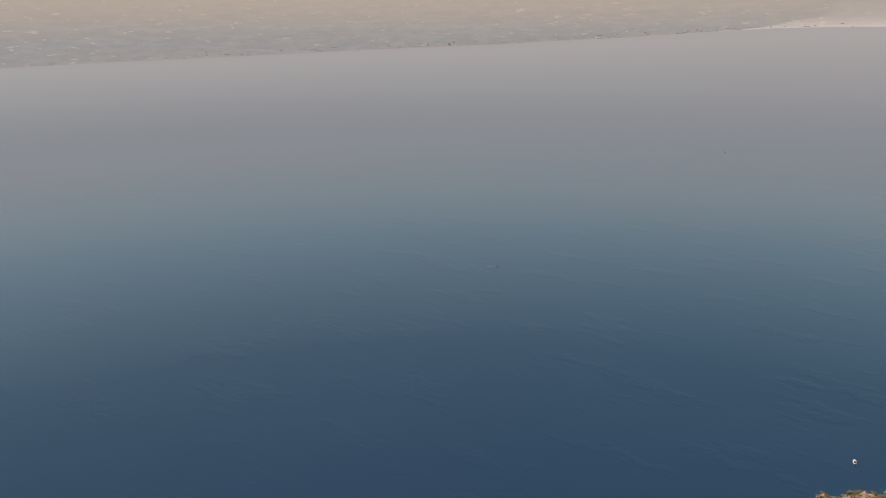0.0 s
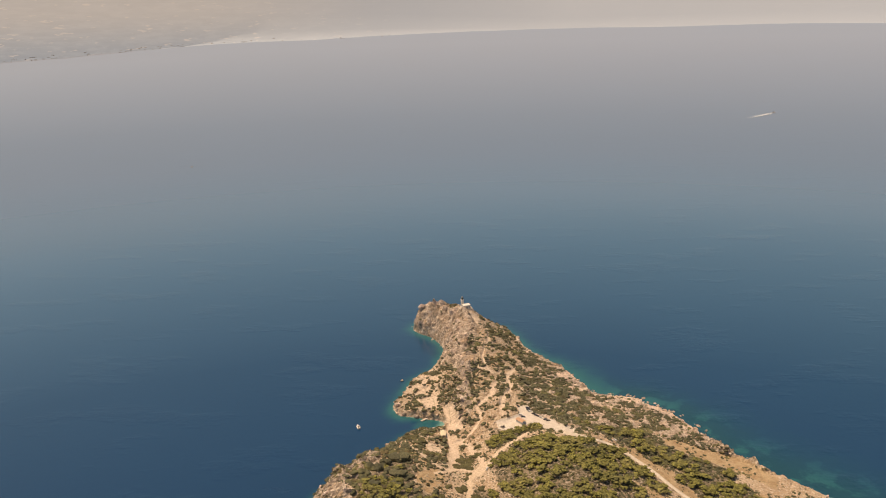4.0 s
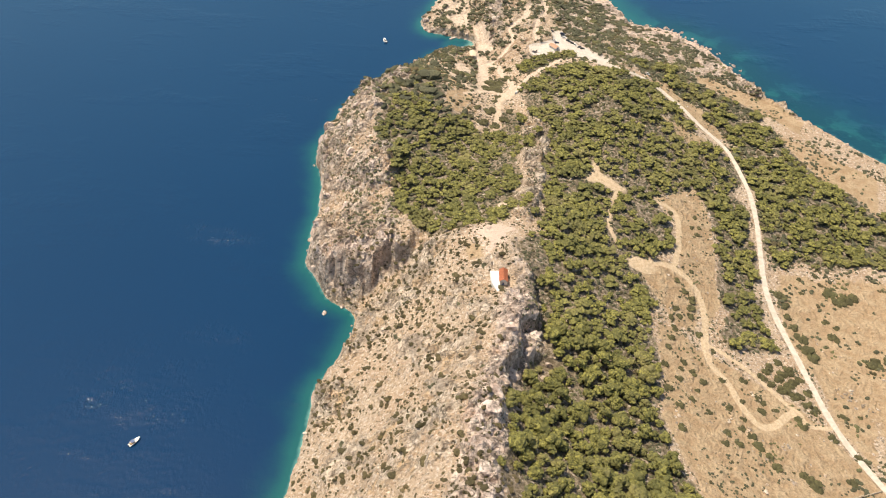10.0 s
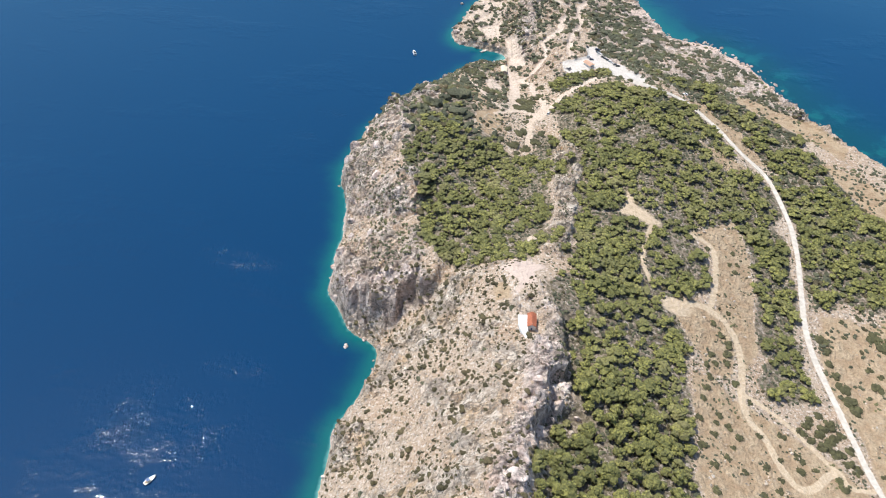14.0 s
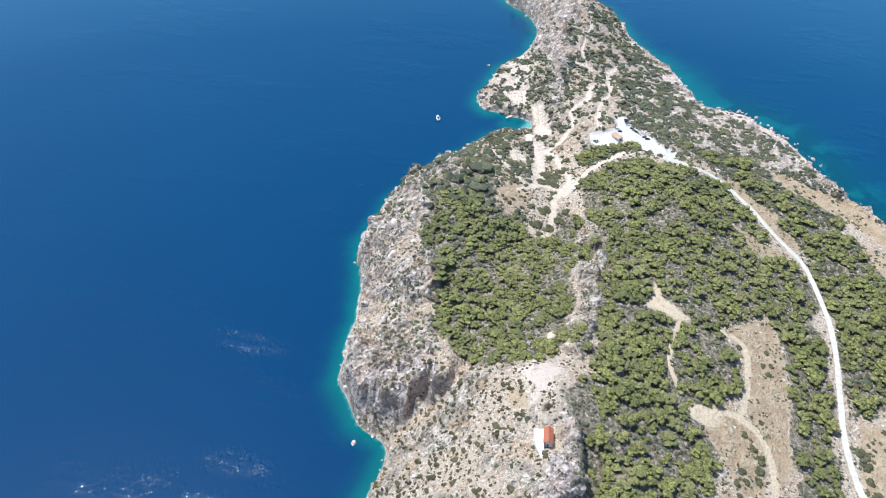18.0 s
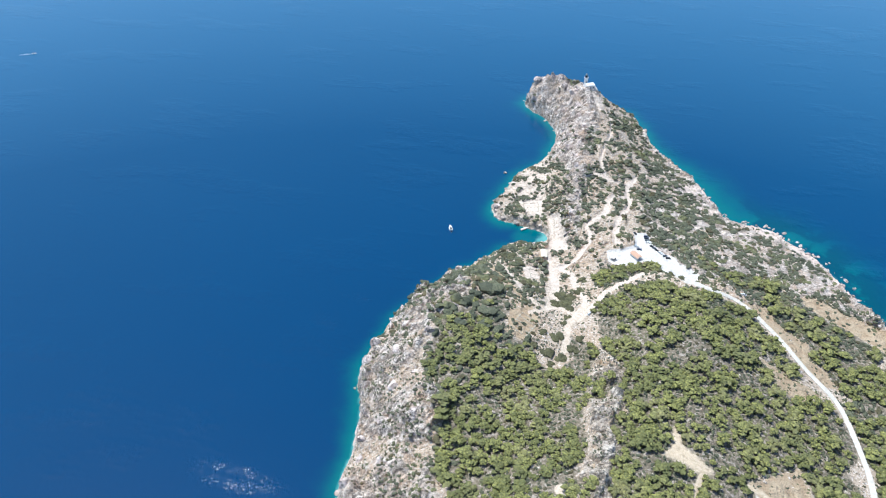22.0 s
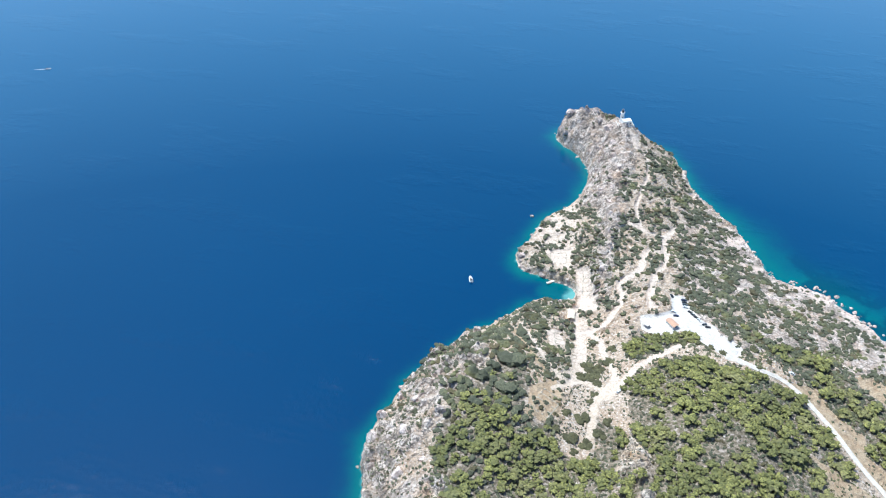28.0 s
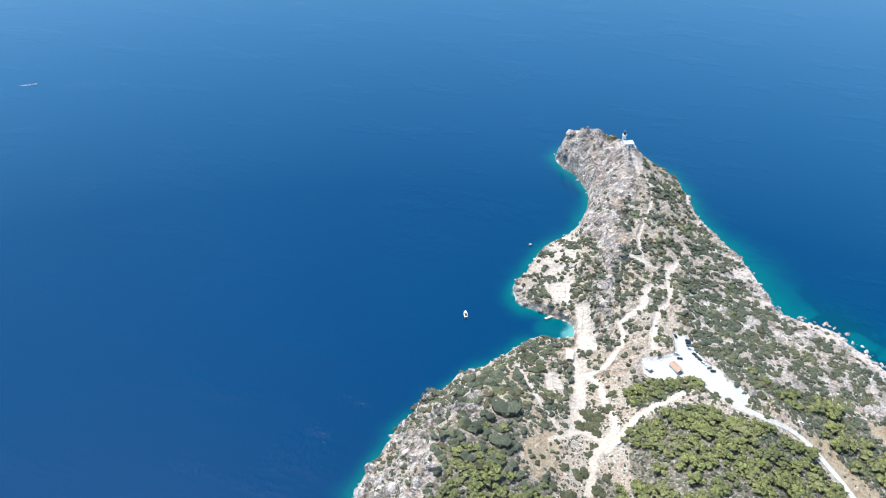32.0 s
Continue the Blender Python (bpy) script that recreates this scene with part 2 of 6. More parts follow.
def leaf_material(name, light, dark, dry, withered=0.5):
    m, t, b = material(name)
    g = t.nodes.new("ShaderNodeNewGeometry").outputs["Random Per Island"]
    o = t.nodes.new("ShaderNodeObjectInfo").outputs["Random"]
    r = maths(t, "FRACT", maths(t, "ADD", g, o))
    col = mixed(t, ramped(t, speckle(t, 0.9, 4), 0.35, 0.65), dark, light)
    col = mixed(t, ramped(t, r, 0.15, 1.0, 0.0, 0.7), col, tuple(c * 0.8 for c in dark))
    col = mixed(t, ramped(t, speckle(t, 0.045, 3), 0.5, 0.7, 0, withered), col, dry)
    col = mixed(t, ramped(t, speckle(t, 0.028, 3), 0.36, 0.52, 0.55, 0.0), col, dark)
    t.links.new(col, b.inputs["Base Color"])
    b.inputs["Roughness"].default_value = 0.75
    b.inputs["Specular IOR Level"].default_value = 0.25
    relief(t, b, speckle(t, 2.4, 3), 0.9, 0.5)
    return m


GROUND = ground_material()
SEA = sea_material()
FAR_SEA = sea_material("far_sea_haze_glow", True)
PINE = leaf_material("pine_needles", (0.345, 0.322, 0.092), (0.118, 0.121, 0.047), (0.29, 0.25, 0.13), 0.4)
SHRUB = leaf_material("shrub_leaves", (0.165, 0.16, 0.092), (0.078, 0.082, 0.052), (0.25, 0.235, 0.085), 0.5)
DARK_SHRUB = leaf_material("dark_shrub_leaves", (0.15, 0.137, 0.062), (0.074, 0.07, 0.035), (0.14, 0.14, 0.06), 0.4)
SCRUB = leaf_material("dry_scrub", (0.15, 0.125, 0.06), (0.072, 0.062, 0.033), (0.20, 0.15, 0.08))
BARK = surface("bark", (0.17, 0.12, 0.085), (0.09, 0.065, 0.05), 3.0, 0.95, 0.05)
ROCK = rock_material("limestone", True)
CLIFF = rock_material("cliff_limestone", False)
SEA_ROCK = rock_material("shore_limestone", False)
WHITEWASH = surface("whitewash", (0.80, 0.79, 0.76), (0.70, 0.68, 0.64), 0.8, 0.9, 0.02)
TILES = surface("clay_tiles", (0.50, 0.17, 0.085), (0.38, 0.13, 0.07), 1.5, 0.85, 0.03)
OCHRE = surface("faded_orange_roof", (0.56, 0.34, 0.22), (0.46, 0.28, 0.19), 1.0, 0.85, 0.02)
CONCRETE = surface("pale_concrete", (0.63, 0.565, 0.49), (0.50, 0.44, 0.37), 0.35, 0.92, 0.03)
RUIN = surface("ancient_stone", (0.52, 0.45, 0.35), (0.36, 0.30, 0.23), 0.8, 0.95, 0.1)
DARK = surface("dark_opening", (0.03, 0.03, 0.035), (0.02, 0.02, 0.02), 1.0, 0.5)
BLUE = surface("blue_paint", (0.04, 0.10, 0.25), (0.03, 0.07, 0.18), 2.0, 0.5)
STEEL = surface("grey_metal", (0.35, 0.36, 0.37), (0.25, 0.26, 0.27), 2.0, 0.4, 0, 0.8)
GEL = surface("white_gelcoat", (0.82, 0.82, 0.80), (0.74, 0.74, 0.72), 1.0, 0.3)
TEAK = surface("teak_deck", (0.36, 0.23, 0.13), (0.28, 0.18, 0.10), 4.0, 0.8)
RUBBER = surface("tyre_rubber", (0.025, 0.025, 0.026), (0.02, 0.02, 0.02), 4.0, 0.9)
FOAM = surface("sea_foam", (0.78, 0.82, 0.84), (0.45, 0.58, 0.66), 0.25, 0.9)
CANVAS = surface("cream_canvas", (0.70, 0.62, 0.46), (0.62, 0.54, 0.40), 1.0, 0.9)


def glass_material():
    m, t, b = material("window_glass")
    b.inputs["Base Color"].default_value = (0.02, 0.03, 0.035, 1)
    b.inputs["Roughness"].default_value = 0.08
    return m


GLASS = glass_material()


def paint(name, colour):
    m, t, b = material(name)
    n = speckle(t, 3.0)
    t.links.new(mixed(t, n, colour, tuple(c * 0.85 for c in colour)), b.inputs["Base Color"])
    b.inputs["Roughness"].default_value, b.inputs["Coat Weight"].default_value = 0.35, 0.6
    return m


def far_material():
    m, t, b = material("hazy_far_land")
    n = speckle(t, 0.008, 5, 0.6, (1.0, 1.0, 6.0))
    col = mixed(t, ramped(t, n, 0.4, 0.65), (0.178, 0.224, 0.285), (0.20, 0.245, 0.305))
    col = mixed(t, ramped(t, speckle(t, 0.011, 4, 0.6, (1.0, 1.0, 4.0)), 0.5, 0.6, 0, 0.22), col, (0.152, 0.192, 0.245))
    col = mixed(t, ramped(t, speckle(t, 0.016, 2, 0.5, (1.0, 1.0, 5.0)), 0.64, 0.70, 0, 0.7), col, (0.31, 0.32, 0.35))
    # haze painted into the colour: paler with height, blue-grey towards the east
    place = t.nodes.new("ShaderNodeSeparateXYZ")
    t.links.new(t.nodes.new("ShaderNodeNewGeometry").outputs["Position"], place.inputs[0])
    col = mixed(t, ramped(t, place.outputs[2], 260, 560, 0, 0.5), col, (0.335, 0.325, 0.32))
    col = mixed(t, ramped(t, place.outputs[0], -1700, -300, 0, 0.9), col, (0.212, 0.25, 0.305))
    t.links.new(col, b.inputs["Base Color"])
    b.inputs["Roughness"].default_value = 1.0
    # the land glows too, in place of bright haze before it
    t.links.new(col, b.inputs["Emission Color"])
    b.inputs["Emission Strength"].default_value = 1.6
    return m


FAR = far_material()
FAR_PALE = surface("hazy_pale_buildings", (0.5, 0.47, 0.45), (0.38, 0.36, 0.35), 0.02, 1.0)
# ---- the lie of the land: shoreline, spot heights ----
SHORE_WEST = [(-230, -900), (-150, -300), (-118, 0), (-100, 110), (-91, 174), (-87, 205), (-87, 228), (-88, 250),
              (-82, 269), (-75, 290), (-73, 304), (-74, 313), (-86, 321), (-97, 326), (-105, 338), (-114, 352), (-119, 364),
              (-119, 386), (-119, 420), (-124, 445), (-127, 458), (-136, 477), (-136, 504), (-126, 543), (-110, 581),
              (-88, 616), (-64, 640), (-56, 658), (-45, 668), (-32, 666), (-19, 671)]
SHORE_CAPE = [(-15, 683), (-21, 695), (-34, 697), (-52, 701), (-68, 708), (-75, 727), (-66, 756), (-59, 786), (-42, 810),
              (-28, 826), (-25, 864), (-26, 891), (-34, 906), (-51, 930), (-67, 942), (-72, 956), (-62, 975),
              (-38, 984), (-10, 978), (18, 972), (42, 957), (66, 935), (70, 908), (86, 866), (105, 842), (122, 816), (142, 775)]
SHORE_EAST = [(143, 755), (160, 748), (188, 744), (208, 724), (229, 696), (248, 650), (255, 628), (284, 597), (328, 550),
              (356, 520), (420, 440), (520, 330), (700, 100), (900, -300), (900, -900)]
SPOT_WEST = [(-80, 430, 42), (-88, 475, 44), (-96, 520, 38), (-85, 560, 32), (-60, 600, 24), (-45, 635, 15), (-45, 560, 36),
             (-40, 500, 42), (-50, 430, 44), (-20, 450, 36), (0, 480, 31), (-30, 385, 40), (-60, 365, 34), (-29, 358, 42),
             (-80, 350, 24), (-104, 375, 15), (-112, 450, 16), (-122, 490, 17), (21, 512, 26), (34, 540, 30), (10, 580, 19), (-12, 620, 12), (-5, 650, 7), (-10, 672, 4), (-28, 650, 9)]
SPOT_HILL = [(17, 292, 71), (29, 309, 71), (5, 330, 66), (-10, 340, 56), (38, 340, 62), (20, 250, 84), (11, 185, 101), (6, 120, 116),
             (0, 0, 140), (-7, 247, 63), (-50, 250, 30), (-45, 180, 45), (-40, 300, 32), (30, 240, 84), (44, 232, 66), (38, 185, 78), (50, 130, 88),
             (75, 230, 58), (75, 300, 54), (95, 180, 62), (60, 370, 54), (60, 0, 105)]
SPOT_EAST = [(89, 439, 47), (60, 470, 44), (90, 520, 48), (110, 570, 42), (70, 580, 40), (120, 480, 40), (130, 410, 36), (155, 351, 27),
             (145, 293, 30), (206, 366, 13), (238, 391, 9), (225, 308, 14), (204, 195, 34), (214, 533, 10), (165, 590, 20),
             (80, 634, 31), (57, 676, 28), (40, 640, 29), (130, 680, 15), (100, 740, 13), (200, 640, 9), (260, 540, 7), (300, 450, 8),
             (330, 250, 18), (350, 0, 45), (120, 620, 28), (178, 733, 3), (212, 702, 3), (238, 655, 3), (152, 742, 3)]
SPOT_CAPE = [(0, 940, 35), (-44, 957, 33), (-56, 957, 27), (-24, 958, 32), (-20, 948, 31), (8, 905, 33), (14, 865, 34), (10, 815, 34), (6, 765, 31), (6, 720, 24), (20, 690, 25),
             (35, 720, 27), (45, 760, 25), (-40, 714, 5), (-30, 740, 6), (-38, 775, 8), (-14, 700, 6), (-8, 730, 14), (-8, 780, 22), (50, 830, 20),
             (40, 900, 18), (-14, 860, 16), (-20, 910, 20), (90, 800, 12), (75, 760, 17)]


def smooth_loop(points, turns):
    p = np.array(points, float)
    for _ in range(turns):
        n = np.roll(p, -1, 0)
        p = np.stack([p * 0.75 + n * 0.25, p * 0.25 + n * 0.75], 1).reshape(-1, 2)
    return p


def wobble(x, y, scale, seed, octaves=4):
    """Value noise, vectorised, about -1 to 1."""
    out, amp, total = np.zeros_like(x, dtype=float), 1.0, 0.0
    for o in range(octaves):
        u, v = x / scale + 17.3 * seed + 5.1 * o, y / scale - 9.7 * seed + 3.7 * o
        i, j = np.floor(u), np.floor(v)
        a, b = u - i, v - j
        a, b = a * a * (3 - 2 * a), b * b * (3 - 2 * b)

        def grid(p, q):
            h = np.sin(p * 127.1 + q * 311.7 + seed * 74.7) * 43758.5453
            return (h - np.floor(h)) * 2 - 1
        n = (grid(i, j) * (1 - a) + grid(i + 1, j) * a) * (1 - b) + (grid(i, j + 1) * (1 - a) + grid(i + 1, j + 1) * a) * b
        out += amp * n
        total += amp
        amp, scale = amp * 0.5, scale * 0.5
    return out / total


SHORE = smooth_loop(SHORE_WEST + SHORE_CAPE + SHORE_EAST, 2)
SEG_A, SEG_B = SHORE, np.roll(SHORE, -1, 0)


def line_distance(x, y, a, b):
    """The distance to the nearest of the segments a-b."""
    best = np.full(x.shape, 1e9)
    for (ax, ay), (bx, by) in zip(a, b):
        dx, dy = bx - ax, by - ay
        t = np.clip(((x - ax) * dx + (y - ay) * dy) / (dx * dx + dy * dy + 1e-9), 0, 1)
        best = np.minimum(best, (x - ax - t * dx) ** 2 + (y - ay - t * dy) ** 2)
    return np.sqrt(best)


def inside(x, y, a, b):
    odd = np.zeros(x.shape, bool)
    for (ax, ay), (bx, by) in zip(a, b):
        if ay != by:
            odd ^= ((ay > y) != (by > y)) & (x < (bx - ax) * (y - ay) / (by - ay) + ax)
    return odd


def shore_distance(x, y):
    """Metres from the waterline: positive on land, negative at sea."""
    x2 = x + wobble(x, y, 22, 3) * 3.4
    y2 = y + wobble(x, y, 22, 4) * 3.4
    d = line_distance(x2, y2, SEG_A, SEG_B)
    return np.where(inside(x2, y2, SEG_A, SEG_B), d, -d)


SPOTS = np.array(SPOT_WEST + SPOT_HILL + SPOT_EAST + SPOT_CAPE + [(px, py, 1.0) for px, py in SHORE[::3]], float)


def spread(px, py, qx, qy):
    return -np.sqrt((px - qx) ** 2 + (py - qy) ** 2 + 100.0)


SPOT_W = np.linalg.solve(
    np.block([[spread(SPOTS[:, None, 0], SPOTS[:, None, 1], SPOTS[None, :, 0], SPOTS[None, :, 1]) + 1.0 * np.eye(len(SPOTS)), np.ones((len(SPOTS), 1))],
              [np.ones((1, len(SPOTS))), np.zeros((1, 1))]]), np.append(SPOTS[:, 2], 0.0))


def base_height(x, y):
    z = np.full(x.shape, SPOT_W[-1])
    for (px, py, _), w in zip(SPOTS, SPOT_W[:-1]):
        z += w * spread(x, y, px, py)
    return z

# ---- the plan: roads, paths, clearings and woods, in metres ----
ROAD = [(98, 603), (118, 599), (143, 600), (165, 574), (184, 542), (204, 519), (209, 488), (212, 440), (207, 392), (202, 352), (203, 330), (207, 302),
    (209, 270), (212, 243), (217, 222), (223, 205), (231, 184), (243, 150), (258, 110)]
TRACK_MAIN = [(194, 244), (188, 243), (179, 233), (169, 226), (163, 230), (158, 242), (155, 258), (147, 268), (146, 286), (150, 301), (152, 319), (149, 337),
    (142, 346), (127, 351), (109, 342)]
TRACK_LOOP = [(135, 348), (143, 375), (146, 404), (140, 413), (129, 414)]
TRACK_SIDE = [(148, 289), (161, 281), (172, 272), (182, 259), (189, 249), (194, 244), (196, 235), (211, 237)]
PATH_N = [(100, 410), (94, 392), (91, 372), (96, 356)]
PATH_LOOP = [(-17, 546), (-7, 558), (4, 566), (18, 559)]
PATH_WEST = [(0, 625), (9, 619), (14, 600), (19, 588), (24, 581), (24, 571), (18, 559), (12, 542), (12, 528), (12, 514)]
PATH_LIGHT = [(31, 755), (28, 768), (24, 782), (26, 799), (29, 821), (32, 839), (33, 856), (31, 877), (27, 894), (20, 898)]
PATH_LEFT = [(-4, 626), (10, 633), (15, 641), (18, 651), (23, 660), (23, 670), (18, 679), (20, 685), (29, 690), (35, 702), (35, 716), (38, 726), (45, 729),
    (55, 731)]
PATH_RIGHT = [(56, 654), (44, 652), (43, 657), (44, 679), (46, 694), (53, 709), (56, 719), (55, 730), (52, 739), (53, 753), (61, 775)]
PATH_SIDE = [(61, 775), (53, 757), (46, 754), (31, 755), (18, 761), (8, 760)]
PATH_WOOD = [(72, 612), (59, 601), (45, 590), (35, 581), (27, 564), (20, 551)]
PATH_BROWN = [(-54, 604), (-44, 585), (-36, 575), (-28, 566), (-20, 554)]
PATH_PALE = [(-12, 660), (-13, 644), (-9, 629), (-4, 610), (-1, 597), (-2, 581), (1, 569)]
CLEAR_A = [(129, 417), (144, 427), (164, 442), (171, 415), (171, 387), (165, 347), (164, 327), (152, 303), (149, 331), (139, 341), (143, 375), (143,
    403)]
CLEAR_B = [(117, 294), (130, 295), (142, 281), (155, 276), (173, 263), (194, 251), (207, 233), (224, 203), (244, 150), (258, 90), (124, 90), (122, 140), (120, 178), (114, 193), (109, 220), (115,
    243), (114, 264)]
CLEAR_B2 = [(109, 345), (126, 354), (144, 349), (151, 332), (144, 301), (130, 295), (123, 311), (112, 330)]
CLEAR_C = [(218, 374), (237, 377), (257, 362), (273, 332), (227, 211), (216, 239), (215, 274), (208, 310), (208, 341)]
CLEAR_D = [(256, 555), (280, 543), (304, 524), (330, 505), (311, 450), (299, 479), (280, 490), (266, 527)]
CLEAR_SHORE = [(195, 635), (212, 640), (228, 633), (262, 616), (288, 581), (280, 562), (252, 592), (231, 606), (217, 613), (203, 622)]
CLEAR_ROAD = [(135, 597), (164, 606), (176, 584), (194, 575), (190, 556), (203, 548), (207, 533), (196, 530), (183, 544), (170, 567), (155, 586)]
CLEAR_ROAD2 = [(149, 533), (161, 529), (184, 522), (194, 518), (176, 504), (160, 507), (158, 521)]
CLEAR_N = [(75, 417), (80, 424), (84, 445), (90, 440), (90, 430), (98, 425), (109, 417), (106, 411), (97, 410), (91, 413)]
PLAZA = [(-49, 733), (-39, 738), (-26, 738), (-22, 712), (-30, 709), (-44, 715)]
TERRACE = [(-19, 710), (-6, 705), (-3, 688), (0, 675), (5, 657), (-12, 658), (-13, 680)]
DIG_A = [(-31, 616), (-21, 622), (-16, 604), (-26, 596)]
DIG_B = [(-32, 525), (-17, 547), (-11, 545), (-10, 525), (-22, 509)]
CARPARK = [(58, 672), (72, 672), (74, 661), (82, 647), (94, 642), (96, 631), (105, 629), (112, 619), (111, 612), (100, 601), (92, 607), (84, 615),
    (77, 623), (67, 626), (60, 621), (51, 619), (39, 624), (37, 639), (50, 640), (60, 649), (60, 660)]
WOOD_WEST = [(-102, 595), (-80, 632), (-49, 588), (-37, 562), (-26, 540), (-27, 513), (-9, 517), (0, 493), (15, 481), (28, 470), (31, 414), (30, 364),
    (16, 353), (-4, 351), (-24, 347), (-40, 359), (-52, 387), (-62, 428), (-78, 454), (-85, 499)]
WOOD_HILL = [(30, 563), (47, 589), (75, 600), (107, 588), (142, 592), (162, 562), (176, 525), (198, 517), (206, 487), (207, 452), (206, 410), (198,
    364), (197, 325), (195, 293), (161, 284), (163, 303), (167, 352), (179, 401), (164, 443), (142, 431), (129, 419), (143, 405), (143, 377), (115,
    350), (120, 310), (112, 265), (117, 294), (116, 270), (114, 242), (106, 216), (114, 189), (120, 178), (124, 120), (126, 40), (15, 40), (17, 140), (14, 177), (21, 204), (41, 240),
    (34, 267), (31, 323), (45, 364), (46, 391), (55, 448), (46, 509)]
WOOD_EAST = [(119, 661), (147, 632), (204, 632), (230, 607), (248, 578), (253, 543), (264, 499), (245, 403), (221, 379), (213, 390), (217, 434), (212,
    477), (209, 524), (192, 558), (165, 609), (132, 629)]
WOOD_NE = [(132, 646), (170, 643), (216, 620), (214, 585), (174, 568), (148, 603)]
GULLY = [(36, 524), (44, 520), (51, 494), (53, 462), (48, 438), (50, 412), (45, 380), (36, 357), (23, 362), (28, 392), (34, 420), (31, 446), (30, 474), (33, 500)]
BARE = [(-5, 337), (6, 347), (18, 352), (30, 344), (26, 328), (16, 314), (13, 303), (9, 310), (7, 324)]
INLET_CLIFF = [(-110, 352), (-103, 333), (-86, 322), (-66, 320), (-57, 328), (-40, 331), (-50, 348), (-76, 352), (-92, 354)]
CAPE_MID = [(14, 650), (60, 650), (63, 775), (34, 792), (12, 775), (14, 700)]
TAN_PATCH = [(-4, 325), (5, 323), (8, 310), (-1, 310)]
CAPE_ROCK = [(-52, 1000), (-18, 950), (2, 924), (12, 909), (16, 879), (20, 846), (11, 839), (6, 809), (8, 768), (12, 721), (10, 687), (5, 656), (-1, 687), (-1, 711), (0, 740), (-8, 767), (-12, 787),
    (-26, 799), (-35, 867), (-42, 908), (-77, 940), (-79, 976)]
GREEN_A = [(-25, 794), (-11, 778), (1, 743), (-19, 758)]
GREEN_B = [(-23, 749), (-2, 740), (-1, 711), (-6, 703), (-21, 717)]
GREEN_C = [(10, 760), (27, 781), (39, 735), (31, 724), (17, 696), (11, 715)]
GREEN_D = [(2, 593), (13, 596), (19, 586), (20, 573), (10, 568), (-1, 571), (2, 581)]
GREEN_E = [(29, 899), (43, 874), (60, 840), (78, 824), (95, 806), (150, 740), (160, 700), (120, 665), (89, 658), (74, 684), (62, 722), (62, 771), (36, 787), (29, 827)]
CREST_ROCK = [(20, 280), (33, 280), (38, 262), (39, 240), (34, 226), (28, 212), (23, 194), (23, 164), (24, 80), (-4, 80), (2, 150), (5, 189), (11, 205), (15, 219),
    (18, 240), (19, 263)]
TOP_PATH = [(-6, 340), (3, 333), (10, 316), (15, 298)]
TOP_SIDE = [(20, 349), (29, 328), (32, 300), (30, 281)]
YARD = [(4, 928), (22, 918), (22, 893), (15, 893), (7, 911)]
LOBE = [(-40, 813), (-26, 799), (-19, 758), (-24, 748), (-22, 718), (-14, 703), (-33, 703), (-46, 715), (-69, 739), (-55, 789)]
PLATFORM = [(148, 744), (165, 756), (190, 750), (214, 728), (236, 700), (252, 650), (241, 646), (224, 686), (202, 710), (184, 724), (165, 734)]
PLATFORM_N = [(105, 793), (121, 809), (141, 788), (142, 754), (125, 744), (116, 771)]
PALE_GLADE = [(12, 546), (21, 536), (20, 518), (16, 502), (9, 484), (-5, 493), (-9, 513), (4, 512), (11, 522)]
DIG_C = [(-33, 539), (-17, 556), (-9, 542), (-9, 523), (-32, 508)]
HEAD_SCRUB = [(-81, 639), (-57, 666), (-34, 641), (-24, 622), (-34, 583), (-49, 588)]
WOOD_EAST_FIELD = [(216, 537), (254, 568), (278, 517), (291, 482), (325, 455), (335, 420), (310, 395), (285, 395), (264, 385), (242, 381), (218, 381), (213, 396), (217, 437), (213, 484)]
WOOD_MID = [(24, 480), (28, 414), (26, 358), (48, 358), (48, 391), (58, 448), (48, 515), (28, 525)]
WOOD_CAPE = [(-32, 747), (-24, 758), (-9, 742), (0, 715), (-3, 695), (-8, 706), (-21, 714)]
WOOD_GLADE = [(14, 528), (31, 526), (32, 482), (29, 440), (4, 468), (8, 486), (17, 503)]
VALLEY = [(-12, 650), (0, 648), (3, 615), (5, 590), (-2, 560), (-10, 555), (-10, 600)]
PATH_HEAD = [(-52, 617), (-40, 597), (-26, 575), (-14, 560)]
PINES_KIOSK = [(31, 611), (44, 622), (55, 621), (75, 621), (84, 617), (76, 613), (63, 611), (54, 604), (38, 592), (30, 600)]


def strip_distance(x, y, line):
    p = np.array(line, float)
    q = np.array([p[0] * 0.75 + p[1] * 0.25])
    for a, b in zip(p[:-1], p[1:]):
        q = np.vstack([q, a * 0.75 + b * 0.25, a * 0.25 + b * 0.75])
    q = np.vstack([p[:1], q, p[-1:]])
    return line_distance(x, y, q[:-1], q[1:])


def area_mask(x, y, loop, soft=3.0):
    """1 inside a loop, 0 outside, with a soft edge."""
    p = np.array(loop, float)
    a, b = p, np.roll(p, -1, 0)
    near = (x > p[:, 0].min() - 9) & (x < p[:, 0].max() + 9) & (y > p[:, 1].min() - 9) & (y < p[:, 1].max() + 9)
    out = np.zeros(x.shape)
    if near.any():
        u, v = x[near], y[near]
        d = line_distance(u, v, a, b)
        out[near] = np.clip(0.5 + np.where(inside(u, v, a, b), d, -d) / (2 * soft), 0, 1)
    return out


def track_mask(x, y, line, half):
    return np.clip((half + 1.2 - strip_distance(x, y, line)) / 2.4 + 0.0, 0, 1)


def most(*masks):
    return functools.reduce(np.maximum, masks)


def wood_edge(y):
    """Where the pines give way to rock and scrub above the sea cliff."""
    return np.interp(y, [380, 431, 478, 498, 534, 560, 600], [-60, -67, -74, -68, -62, -45, -34])


